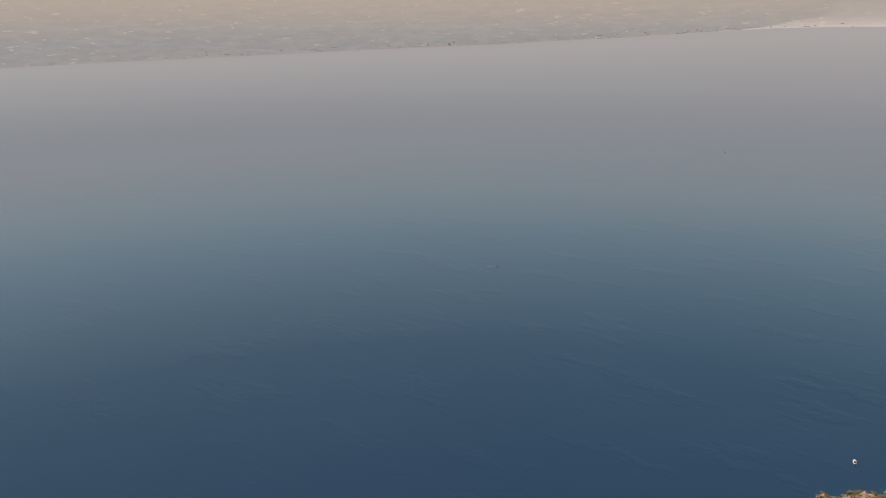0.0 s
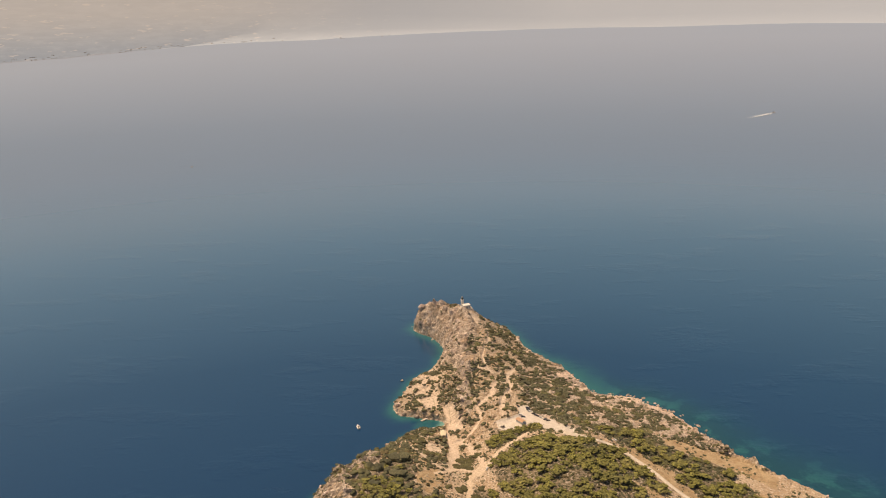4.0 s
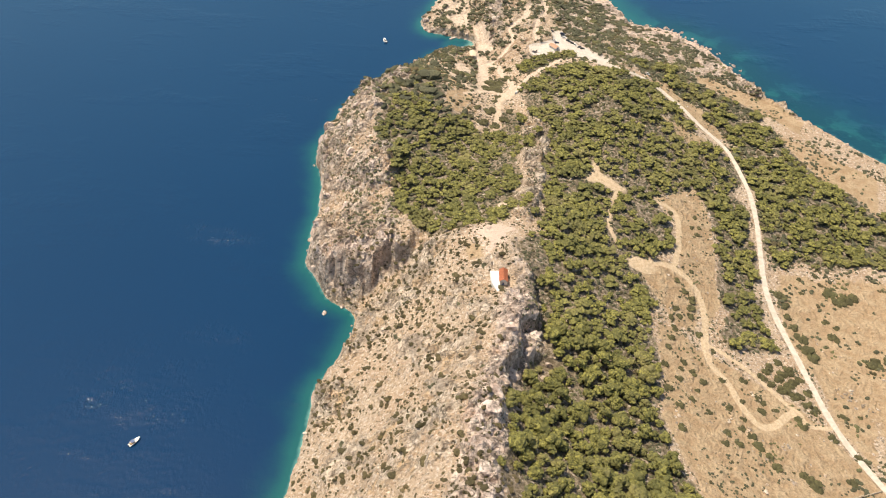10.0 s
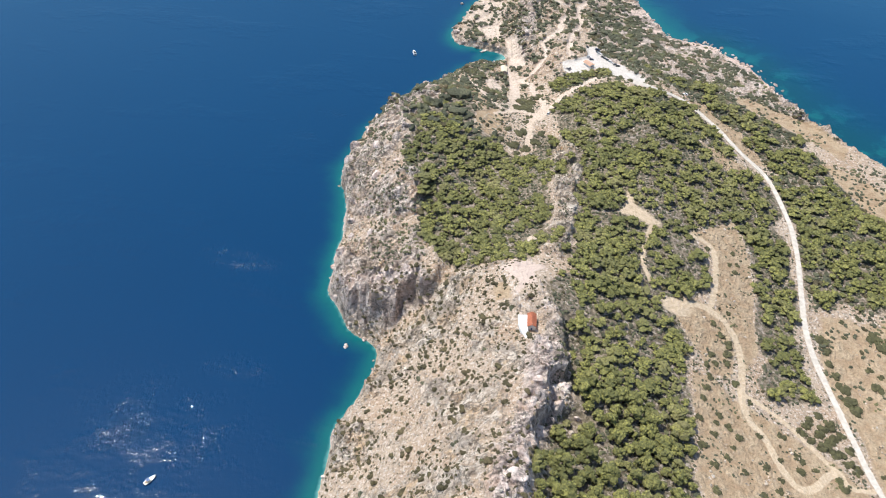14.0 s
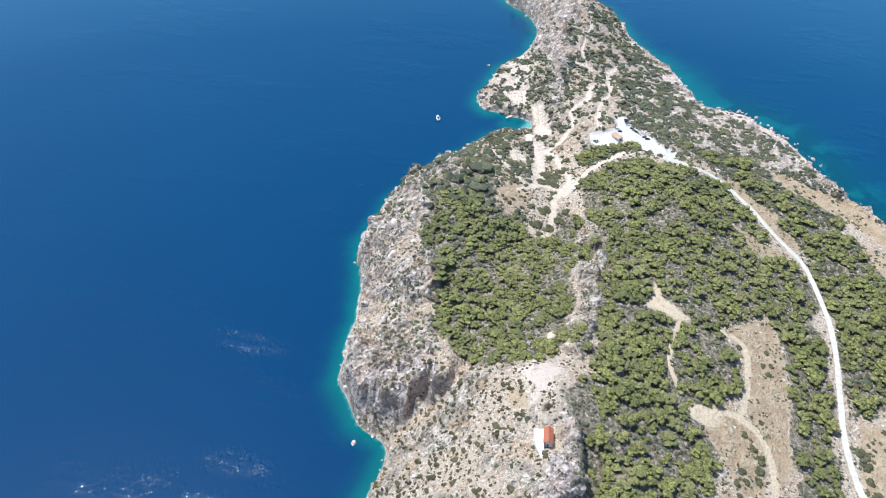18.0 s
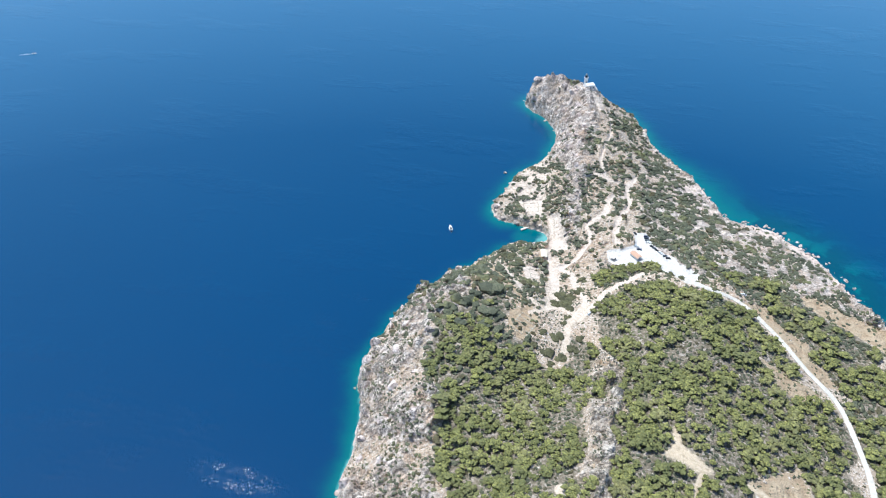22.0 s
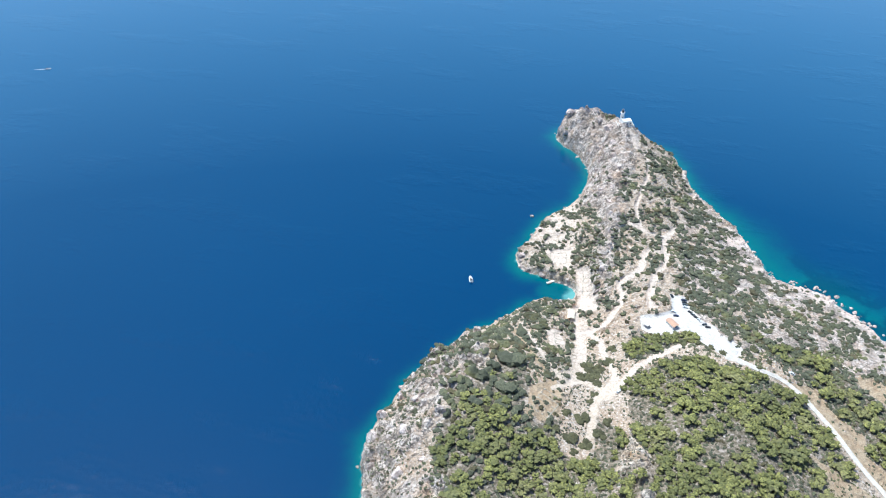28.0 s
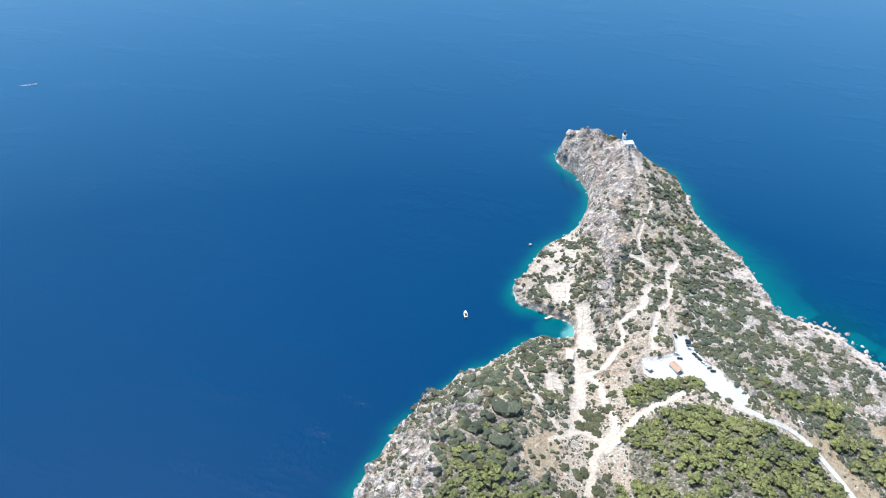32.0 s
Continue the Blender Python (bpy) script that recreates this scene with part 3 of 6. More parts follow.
def gully_open(x, y):
    """The stony gully between the woods, broken by clumps of trees."""
    return area_mask(x, y, GULLY, 4) * np.clip(0.75 + 2.6 * wobble(x, y, 15, 75, 2), 0, 1)


def cover(x, y):
    """What covers the ground: path, field, rock, wood, gravel, grey stone."""
    here = x, y
    path = most(track_mask(x, y, TRACK_MAIN, 2.2), track_mask(x, y, TRACK_LOOP, 1.9), track_mask(x, y, TRACK_SIDE, 1.5), track_mask(x, y, PATH_N, 1.5),
                track_mask(x, y, PATH_LEFT, 2.7), track_mask(x, y, PATH_RIGHT, 2.5), track_mask(x, y, PATH_SIDE, 1.8), track_mask(x, y, PATH_WEST, 2.3), track_mask(x, y, PATH_LIGHT, 1.4), track_mask(x, y, PATH_LOOP, 2.2), track_mask(x, y, PATH_WOOD, 2.4),
                track_mask(x, y, PATH_PALE, 2.8), area_mask(x, y, TERRACE), area_mask(x, y, CLEAR_N) * 0.62, area_mask(x, y, DIG_A) * 0.9,
                area_mask(x, y, BARE, 5) * 0.3, 0.6 * track_mask(x, y, TOP_SIDE, 0.8), area_mask(x, y, YARD, 2) * 0.55, area_mask(x, y, PALE_GLADE, 3) * 0.3, area_mask(x, y, LOBE, 5) * 0.5, area_mask(x, y, PLAZA, 2.0),
                area_mask(x, y, VALLEY, 4) * 0.5, track_mask(x, y, PATH_HEAD, 1.6) * 0.8)
    path = np.maximum(path, 0.22 * np.clip((y - 640) / 20, 0, 1) * np.clip((70 - x) / 15, 0, 1))
    path = np.maximum(path, 0.24 * area_mask(x, y, CAPE_MID, 6))
    gravel = np.maximum(area_mask(x, y, CARPARK, 2.0), 0.1 * area_mask(x, y, PLAZA, 2.0))
    gravel = np.maximum(gravel, np.maximum(0.7 * track_mask(x, y, TOP_PATH, 0.9), 0.22 * area_mask(x, y, BARE, 6)))
    turning = np.clip(1.6 - np.hypot((x - 112) / 9, (y - 342) / 6), 0, 1)
    path = np.maximum(path, np.maximum(turning, np.clip(1.6 - np.hypot((x - 19) / 3.2, (y - 376) / 4.2), 0, 0.9)))
    field = most(area_mask(x, y, CLEAR_A), area_mask(x, y, CLEAR_B, 5), area_mask(x, y, CLEAR_B2, 5), area_mask(x, y, CLEAR_C, 4), area_mask(x, y, CLEAR_D, 4), area_mask(x, y, CLEAR_SHORE),
                 area_mask(x, y, CLEAR_ROAD), area_mask(x, y, CLEAR_ROAD2), area_mask(x, y, DIG_B), 0.9 * area_mask(x, y, DIG_C), area_mask(x, y, TAN_PATCH), np.clip((x - 225) / 30, 0, 1) * np.clip((388 - y) / 20, 0, 1), track_mask(x, y, PATH_BROWN, 2.6))
    x, y = x + 9 * wobble(x, y, 17, 71, 3), y + 9 * wobble(x, y, 17, 72, 3)
    wood = most(area_mask(x, y, WOOD_WEST, 5), area_mask(x, y, WOOD_HILL, 4), area_mask(x, y, WOOD_EAST, 5), area_mask(x, y, WOOD_EAST_FIELD, 5), area_mask(x, y, WOOD_MID, 4) * 0.72, area_mask(x, y, WOOD_NE, 5), area_mask(x, y, WOOD_GLADE, 4), area_mask(x, y, PINES_KIOSK, 2))
    x, y = here
    wood = wood * (1 - 0.75 * np.clip((wood_edge(y) - x) / 10, 0, 1))
    wood = np.clip(wood + 0.55 * wobble(x, y, 24, 14, 3) * (wood > 0.02), 0, 1)
    wood = wood * (1 - field) * (1 - 0.9 * gully_open(x + 5 * wobble(x, y, 11, 73, 2), y))
    ridge = np.interp(y, [100, 164, 201, 232, 266, 296, 335, 344], [20, 15, 18, 25, 31, 33, 30, 10])
    slope = np.clip((ridge + 6 - x) / 12, 0, 1) * np.clip((352 - y) / 12, 0, 1)
    bluff = np.clip((-42 - x - 0.12 * (y - 430)) / 20, 0, 1) * np.clip((y - 335) / 20, 0, 1) * np.clip((640 - y) / 20, 0, 1)
    spine = np.clip(1.5 - np.abs(x - np.interp(y, [640, 700, 780, 900, 980], [10, 2, 4, -8, -20])) / np.interp(y, [640, 800, 980], [7, 14, 40]), 0, 1) * np.clip((y - 650) / 30, 0, 1)
    spine = np.maximum(spine, area_mask(x, y, CAPE_ROCK, 5))
    platform = np.maximum(area_mask(x, y, PLATFORM, 6), area_mask(x, y, PLATFORM_N, 5))
    cliff = area_mask(x, y, INLET_CLIFF, 4)
    rock = most(cliff, slope * np.clip(0.46 + 0.9 * wobble(x, y, 24, 61, 3), 0.1, 1), bluff * np.clip(0.8 + 0.9 * wobble(x, y, 26, 62, 3), 0.25, 1), spine, platform, area_mask(x, y, GULLY, 3), np.clip((y - 590) / 40, 0, 1) * (0.40 + 0.4 * np.clip((x - 62) / 10, 0, 1) * np.clip(0.7 + 1.2 * wobble(x, y, 18, 83, 3), 0, 1)))
    grey = np.clip(bluff * 0.45 + spine * 0.4 + platform * 0.2 + cliff * 0.8 + np.clip((x - 62) / 12, 0, 1) * np.clip((y - 600) / 40, 0, 1) * 0.6 + np.clip((y - 700) / 60, 0, 1) * 0.15 + np.clip(1 - np.abs(x - ridge) / 9, 0, 1) * slope, 0, 1)
    rock = np.maximum(rock, np.clip(1.3 - np.abs(x - ridge - 2) / 8, 0, 1) * np.clip((320 - y) / 20, 0, 1))
    off = shore_distance(x, y)
    rock = np.maximum(rock, np.clip((16 - off) / 8, 0, 1) * np.clip((x - 95) / 20, 0, 1) * np.clip((y - 560) / 50, 0, 1))
    rock = rock * (1 - wood) * (1 - field)
    edge = area_mask(x + 4 * wobble(x, y, 12, 81, 2), y, CREST_ROCK, 3)
    rock, grey, wood = np.maximum(rock, edge), np.maximum(grey, edge), wood * (1 - edge)
    return path, field, rock, wood, gravel, grey


def steps(a, b, first, grow):
    out, s = [a], first
    while out[-1] < b:
        out.append(out[-1] + s)
        s *= grow
    return out


GRID = 1.6
gx = np.array([-v for v in steps(148, 260, 3, 1.3)][::-1] + list(np.arange(-146, 300, GRID)) + steps(300, 900, GRID, 1.12))
gy = np.array([-v for v in steps(-70, 900, 2.5, 1.12)][::-1] + list(np.arange(72, 1000, GRID)))
X, Y = np.meshgrid(gx, gy)
COVER = cover(X, Y)


def land_height(x, y, masks):
    path, field, rock, wood, gravel, grey = masks
    d = shore_distance(x, y)
    calm = np.clip((x - 60) / 14, 0, 1) * np.clip((y - 600) / 40, 0, 1) * np.clip((d - 1) / 5, 0, 1)
    rock = rock * (1 - 0.75 * np.maximum(area_mask(x, y, PLATFORM, 8), area_mask(x, y, PLATFORM_N, 6))) * (1 - 0.85 * calm)
    flat = np.clip(np.maximum(path, gravel) + 0.8 * field, 0, 1)
    crag = 1 - np.abs(wobble(x, y, 17, 7, 4)) * 2.2
    jag = 1 - np.abs(wobble(x, y * 0.6, 7, 8, 3)) * 2
    near = np.clip(1.25 - d / 30, 0.35, 1)
    z = base_height(x, y) + rock * near * (crag * 4.2 + jag * 2.6) + (1 - flat) * (wobble(x, y, 26, 9) * 1.1 + wobble(x, y, 5, 10, 2) * 0.35)
    ledge = np.clip((60 - x) / 60, 0, 1) * np.clip((y - 150) / 60, 0, 1)
    crest = np.interp(y, [100, 164, 201, 232, 266, 296, 335, 344], [20, 15, 18, 25, 31, 33, 30, 10]) + 6 + wobble(x * 0.3, y, 15, 15, 3) * 7
    foot = np.interp(x, [-112, -104, -98, -86, -66, -57, -46, -38, -30], [352, 340, 333, 327, 325, 331, 335, 339, 345])
    foot = foot + 7.0 * np.clip(0.22 - np.abs(wobble(x, y * 0.25, 17, 51, 2)), 0, 1) / 0.22 + 2.0 * wobble(x, y, 6, 52, 2)
    scarp = np.clip((x + 114) / 8, 0, 1) * np.clip((-32 - x) / 10, 0, 1)
    z = z + scarp * (11 * np.clip((y - foot) / 4.0, 0, 1) * np.clip((foot + 40 - y) / 30, 0, 1) - 4 * np.clip((foot - y) / 3, 0, 1) * np.clip((y - foot + 14) / 8, 0, 1))
    rocky = np.clip(rock * 2, 0, 1) * (1 - flat)
    z = z + rocky * (np.clip(wobble(x, y, 10, 53, 3) * 4.5 - 0.1, 0, 1) * 1.5 + np.clip(wobble(x, y, 4.2, 54, 2) * 4, 0, 1) * 0.8)
    z = z - 11 * np.clip((x - crest) / 2.5, 0, 1) * np.clip((crest + 26 - x) / 20, 0, 1) * np.clip((y - 190) / 25, 0, 1) * np.clip((305 - y) / 25, 0, 1)
    ribs = 1 - np.abs(wobble(x * 0.4 + 0.3 * d, y + 0.35 * x, 10, 18, 3)) * 2.4
    z = z + rock * (1 - flat) * np.clip(d / 6, 0, 1) * (ribs * 4.5 + np.maximum(wobble(x * 0.5, y, 21, 19, 2), 0) * 5.0) * np.where((y < 352) & (x > -70), 0.35, 1.0)
    grain = np.sin(x * 91.7 + y * 47.3) * 43758.5
    grain = grain - np.floor(grain) - 0.5
    z = z + grain * (rock * 1.7 + 0.25) * (1 - flat) + rock * (1 - flat) * np.maximum(wobble(x, y, 6.5, 17, 2), 0) ** 0.5 * 3.0
    z = np.maximum(z, 0.5 + 1.6 * np.clip(d / 5, 0, 1)) + ledge * (1 - flat) * np.clip(d / 2.5, 0, 1) * np.clip((30 - d) / 30, 0, 1) * (2.6 + 2.0 * wobble(x, y, 9, 11, 3))
    z = z * np.clip(d / 2.2, 0.05, 1) ** 0.6
    return np.where(d > 0, z, np.maximum(d * 0.5, -6.0)), d


Z, D = land_height(X, Y, COVER)


def ground_z(x, y):
    i = min(max(int(np.searchsorted(gx, x)) - 1, 0), len(gx) - 2)
    j = min(max(int(np.searchsorted(gy, y)) - 1, 0), len(gy) - 2)
    u, v = (x - gx[i]) / (gx[i + 1] - gx[i]), (y - gy[j]) / (gy[j + 1] - gy[j])
    return float((Z[j, i] * (1 - u) + Z[j, i + 1] * u) * (1 - v) + (Z[j + 1, i] * (1 - u) + Z[j + 1, i + 1] * u) * v)


def levels(x, y):
    """Ground height at many places at once."""
    i = np.clip(np.searchsorted(gx, x) - 1, 0, len(gx) - 2)
    j = np.clip(np.searchsorted(gy, y) - 1, 0, len(gy) - 2)
    u, v = (x - gx[i]) / (gx[i + 1] - gx[i]), (y - gy[j]) / (gy[j + 1] - gy[j])
    return (Z[j, i] * (1 - u) + Z[j, i + 1] * u) * (1 - v) + (Z[j + 1, i] * (1 - u) + Z[j + 1, i + 1] * u) * v


def at_grid(field, x, y):
    i = np.clip(np.searchsorted(gx, x), 0, len(gx) - 1)
    j = np.clip(np.searchsorted(gy, y), 0, len(gy) - 1)
    return field[j, i]


def level_pad(cx, cy, half_x, half_y, turn=0.0, blend=4.0, height=None):
    """Levels the ground under a building."""
    c, s = math.cos(radians(turn)), math.sin(radians(turn))
    u, v = (X - cx) * c + (Y - cy) * s, -(X - cx) * s + (Y - cy) * c
    out = np.hypot(np.maximum(np.abs(u) - half_x, 0), np.maximum(np.abs(v) - half_y, 0))
    w = np.clip(1 - out / blend, 0, 1)
    height = ground_z(cx, cy) if height is None else height
    Z[:] = Z * (1 - w) + height * w
    return height


CHAPEL_Z = level_pad(17.5, 288.5, 6.5, 6.5, 4, 3, 71.5)
LIGHT_Z = level_pad(1.0, 938.0, 8.5, 7.5, 20, 5, 36.0)
KIOSK_Z = level_pad(60.5, 631.5, 5.5, 4.0, -40, 3)
SHED_Z = level_pad(42.0, 629.0, 4.5, 4.0, -35, 3)
HOUSE_Z = level_pad(206, 178.5, 6, 7, 22, 4)
SHELTER_Z = level_pad(-15.5, 645.0, 4.5, 7.0, 5, 3)


def numpy_mesh(name, verts, faces, mat, colours=None, smooth=False):
    """A mesh object from arrays; faces all with the same number of corners."""
    verts, faces = np.asarray(verts, np.float32), np.asarray(faces, np.int32)
    me = bpy.data.meshes.new(name)
    k = faces.shape[1]
    me.vertices.add(len(verts))
    me.vertices.foreach_set("co", verts.ravel())
    me.loops.add(len(faces) * k)
    me.loops.foreach_set("vertex_index", faces.ravel())
    me.polygons.add(len(faces))
    me.polygons.foreach_set("loop_start", np.arange(0, len(faces) * k, k, dtype=np.int32))
    me.polygons.foreach_set("use_smooth", np.broadcast_to(smooth, len(faces)).copy())
    me.materials.append(mat)
    me.update(calc_edges=True)
    for key, values in (colours or {}).items():
        layer = me.color_attributes.new(key, "FLOAT_COLOR", "POINT")
        layer.data.foreach_set("color", np.asarray(values, np.float32).ravel())
    return new(name, me)


def sheet_faces(rows, cols):
    idx = np.arange(rows * cols).reshape(rows, cols)
    return np.stack([idx[:-1, :-1], idx[:-1, 1:], idx[1:, 1:], idx[1:, :-1]], -1).reshape(-1, 4)


quads = sheet_faces(len(gy), len(gx))
quads = quads[D.ravel()[quads].max(1) > -10]
used, quads = np.unique(quads, return_inverse=True)
quads = quads.reshape(-1, 4)
path, field, rock, wood, gravel, grey = (m.ravel()[used] for m in COVER)
sandy = np.maximum(np.clip((X - 60) / 20, 0, 1) * np.clip((520 - Y) / 40, 0, 1), 0.4 * np.clip((600 - Y) / 60, 0, 1)).ravel()[used]
shore_white = (np.clip(1 - D / np.where(X < -40, 5.5, 3.2), 0, 1) * np.clip(0.62 + 0.8 * wobble(X, Y, 30, 12, 2), 0, 1) + 0.85 * np.maximum(area_mask(X, Y, PLATFORM, 6), area_mask(X, Y, PLATFORM_N, 5)) * np.clip(0.8 + wobble(X, Y, 14, 63, 3), 0, 1)
               + 0.95 * area_mask(X, Y, BARE, 7) * np.clip(0.5 + 1.8 * wobble(X, Y, 9, 64, 3), 0, 1)).ravel()[used]
ground = numpy_mesh("ground", np.stack([X.ravel(), Y.ravel(), Z.ravel()], 1)[used], quads, GROUND,
                    {"cover": np.stack([path, field, rock, wood], 1), "cover_more": np.stack([gravel, grey, shore_white, sandy], 1)}, rock[quads].mean(1) < 0.3)
tagged(ground, "dry limestone headland of tan earth, rock and paths", "ground", kind="structure")

# ---- the sea, flat near the land and rising gently towards the far coast ----
sx = np.array([-v for v in steps(220, 5600, 6, 1.16)][::-1] + list(np.arange(-216, 420, 4.0)) + steps(420, 5600, 6, 1.16))
sy = np.array([-v for v in steps(-110, 5600, 6, 1.2)][::-1] + list(np.arange(114, 1020, 4.0)) + steps(1020, 5600, 6, 1.14))
SX, SY = np.meshgrid(sx, sy)
far = np.hypot(SX, SY + 40)
near_land = (SX > -400) & (SX < 900) & (SY > -800) & (SY < 1200)
SD = np.full(SX.shape, -999.0)
SD[near_land] = shore_distance(SX[near_land], SY[near_land])
reach = np.interp(SY, [250, 420, 640, 700, 760, 1000], [13, 11, 8, 11, 11, 12]) + np.clip((SX - 60) / 120, 0, 1) * np.interp(SY, [300, 650, 760, 900], [62, 46, 28, 8])
shallow = np.where(SD > -300, np.exp(np.minimum(SD, 0) / reach), 0)
edge = np.where(SD > -40, np.exp(np.minimum(SD, 0) / 2.6), 0) + np.clip(1.2 - np.hypot((SX + 21) / 9, (SY - 681) / 12), 0, 0.85)
shallow = np.maximum(shallow, np.clip(1.3 - np.hypot((SX + 32) / 20, (SY - 682) / 15), 0, 0.6))
weed = np.clip((SX - 120) / 60, 0, 1) * 1.1
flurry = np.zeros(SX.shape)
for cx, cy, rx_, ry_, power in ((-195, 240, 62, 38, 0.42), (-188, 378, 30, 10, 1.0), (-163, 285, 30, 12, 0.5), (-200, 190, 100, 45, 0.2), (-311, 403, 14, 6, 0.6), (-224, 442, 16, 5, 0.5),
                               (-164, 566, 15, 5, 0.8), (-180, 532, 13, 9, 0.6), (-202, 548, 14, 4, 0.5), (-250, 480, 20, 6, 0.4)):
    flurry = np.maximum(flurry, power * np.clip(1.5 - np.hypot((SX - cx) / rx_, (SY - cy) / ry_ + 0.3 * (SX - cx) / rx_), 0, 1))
FAR_AZ, FAR_DIP = [-180, -110, -85, -70, -57, -44, -34, -27, -17, -8, 0, 20, 60, 180], [4, 3.6, 3.0, 2.6, 2.3, 1.9, 1.6, 1.25, 0.75, 0.65, 0.6, 0.7, 1.5, 4]


def far_rise(x, y):
    az = np.degrees(np.arctan2(x, y + 40))
    rim = 405 - 4800 * np.tan(np.radians(np.interp(az, FAR_AZ, FAR_DIP)))
    s = np.clip((np.hypot(x, y + 40) - 2300) / 2500, 0, 1.3)
    return rim * s ** 2


keep = sheet_faces(len(sy), len(sx))
keep = keep[(SD.ravel()[keep].min(1) < 12) & (far.ravel()[keep].min(1) < 4860)]
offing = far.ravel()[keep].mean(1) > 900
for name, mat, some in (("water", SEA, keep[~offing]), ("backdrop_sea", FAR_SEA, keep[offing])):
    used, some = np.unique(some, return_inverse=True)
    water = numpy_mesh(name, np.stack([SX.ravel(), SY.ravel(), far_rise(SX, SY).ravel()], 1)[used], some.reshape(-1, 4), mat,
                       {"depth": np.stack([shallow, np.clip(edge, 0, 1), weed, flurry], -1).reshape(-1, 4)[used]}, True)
    tagged(water, "deep blue rippled sea, turquoise along the shore" if mat is SEA else "open blue sea fading into haze", "sea", kind="structure")

# ---- the hazy coast across the gulf ----
az = np.radians(np.linspace(-95, 42, 320))
out = np.array([4790, 4800, 4815, 4840, 4870, 4900, 4930, 4960, 4985])
A, R = np.meshgrid(az, out)
fx, fy = np.sin(A) * R, np.cos(A) * R - 40
rim = 405 - 4800 * np.tan(np.radians(np.interp(np.degrees(A), FAR_AZ, FAR_DIP)))
plain_rise = np.interp(R, [4790, 4800, 4900, 4985], [-25, 3, 60, 150])
# hills raised to hide the sky; eastward they stand in for haze
hills = np.clip((R - 4860) / 120, 0, 1) * (270 + 60 * wobble(A * 900, R * 0 + 3, 160, 21)) * np.interp(np.degrees(A), [-95, -66, -54, -30, -8, 0, 5], [1.0, 1.0, 1.2, 1.2, 1.1, 0.9, 0.8])
shrink = np.interp(np.degrees(A), [-95, -12, 2, 6], [1, 1, 0.5, 0.35])
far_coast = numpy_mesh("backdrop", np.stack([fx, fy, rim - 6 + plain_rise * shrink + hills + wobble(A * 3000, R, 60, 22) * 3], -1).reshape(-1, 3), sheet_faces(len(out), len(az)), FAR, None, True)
tagged(far_coast, "hazy far coast with plain and hills", "distant coast", kind="structure")

# ---- builders ----
def thing(name, m, label, category, group=""):
    ob = new(name)
    ob.matrix_basis = m
    return tagged(ob, label, category, group)


def part(name, bm, mat, parent, label=""):
    """Links a bmesh as one mesh under a thing or a part."""
    me = bpy.data.meshes.new(name)
    bm.to_mesh(me)
    bm.free()
    me.materials.append(mat)
    ob = new(name, me)
    ob.parent = parent
    if label:
        ob["label"] = label
    return ob


def block(size, at=(0, 0, 0), bevel=0.0, taper=1.0, turn=0.0):
    """A bevelled box standing on at; taper narrows its top."""
    bm = bmesh.new()
    bmesh.ops.create_cube(bm, size=1)
    for v in bm.verts:
        k = taper if v.co.z > 0 else 1.0
        v.co = Vector((v.co.x * size[0] * k, v.co.y * size[1] * k, (v.co.z + 0.5) * size[2]))
    if bevel:
        bmesh.ops.bevel(bm, geom=bm.edges[:], offset=bevel, segments=1, affect="EDGES")
    bmesh.ops.transform(bm, matrix=Matrix.Translation(at) @ Matrix.Rotation(radians(turn), 4, "Z"), verts=bm.verts)
    return bm


def lathe(profile, sides=16, at=(0, 0, 0)):
    """A turned shape from (radius, height) pairs."""
    bm = bmesh.new()
    rings = [[bm.verts.new((at[0] + r * math.cos(2 * math.pi * k / sides), at[1] + r * math.sin(2 * math.pi * k / sides), at[2] + h)) for k in range(sides)] for r, h in profile]
    for low, high in zip(rings[:-1], rings[1:]):
        for k in range(sides):
            bm.faces.new((low[k], low[(k + 1) % sides], high[(k + 1) % sides], high[k]))
    bm.faces.new(rings[0][::-1])
    bm.faces.new(rings[-1])
    return bm


def gable(width, length, rise, eave, thick, at):
    """A pitched roof, its ridge along y."""
    bm = bmesh.new()
    w, l = width / 2 + eave, length / 2 + eave
    drop = rise * eave / (width / 2)
    sec = [(-w, -drop), (0, rise), (w, -drop), (w, -drop + thick), (0, rise + thick), (-w, -drop + thick)]
    ends = [[bm.verts.new((at[0] + x, at[1] + y, at[2] + z)) for x, z in sec] for y in (-l, l)]
    for k in range(6):
        bm.faces.new((ends[0][k], ends[0][(k + 1) % 6], ends[1][(k + 1) % 6], ends[1][k]))
    bm.faces.new(ends[0][::-1])
    bm.faces.new(ends[1])
    bmesh.ops.recalc_face_normals(bm, faces=bm.faces)
    return bm


def gable_wall(width, rise, thick, at):
    bm = bmesh.new()
    ends = [[bm.verts.new((at[0] + x, at[1] + y, at[2] + z)) for x, z in ((-width / 2, 0), (width / 2, 0), (0, rise))] for y in (-thick / 2, thick / 2)]
    for k in range(3):
        bm.faces.new((ends[0][k], ends[0][(k + 1) % 3], ends[1][(k + 1) % 3], ends[1][k]))
    bm.faces.new(ends[0][::-1])
    bm.faces.new(ends[1])
    bmesh.ops.recalc_face_normals(bm, faces=bm.faces)
    return bm


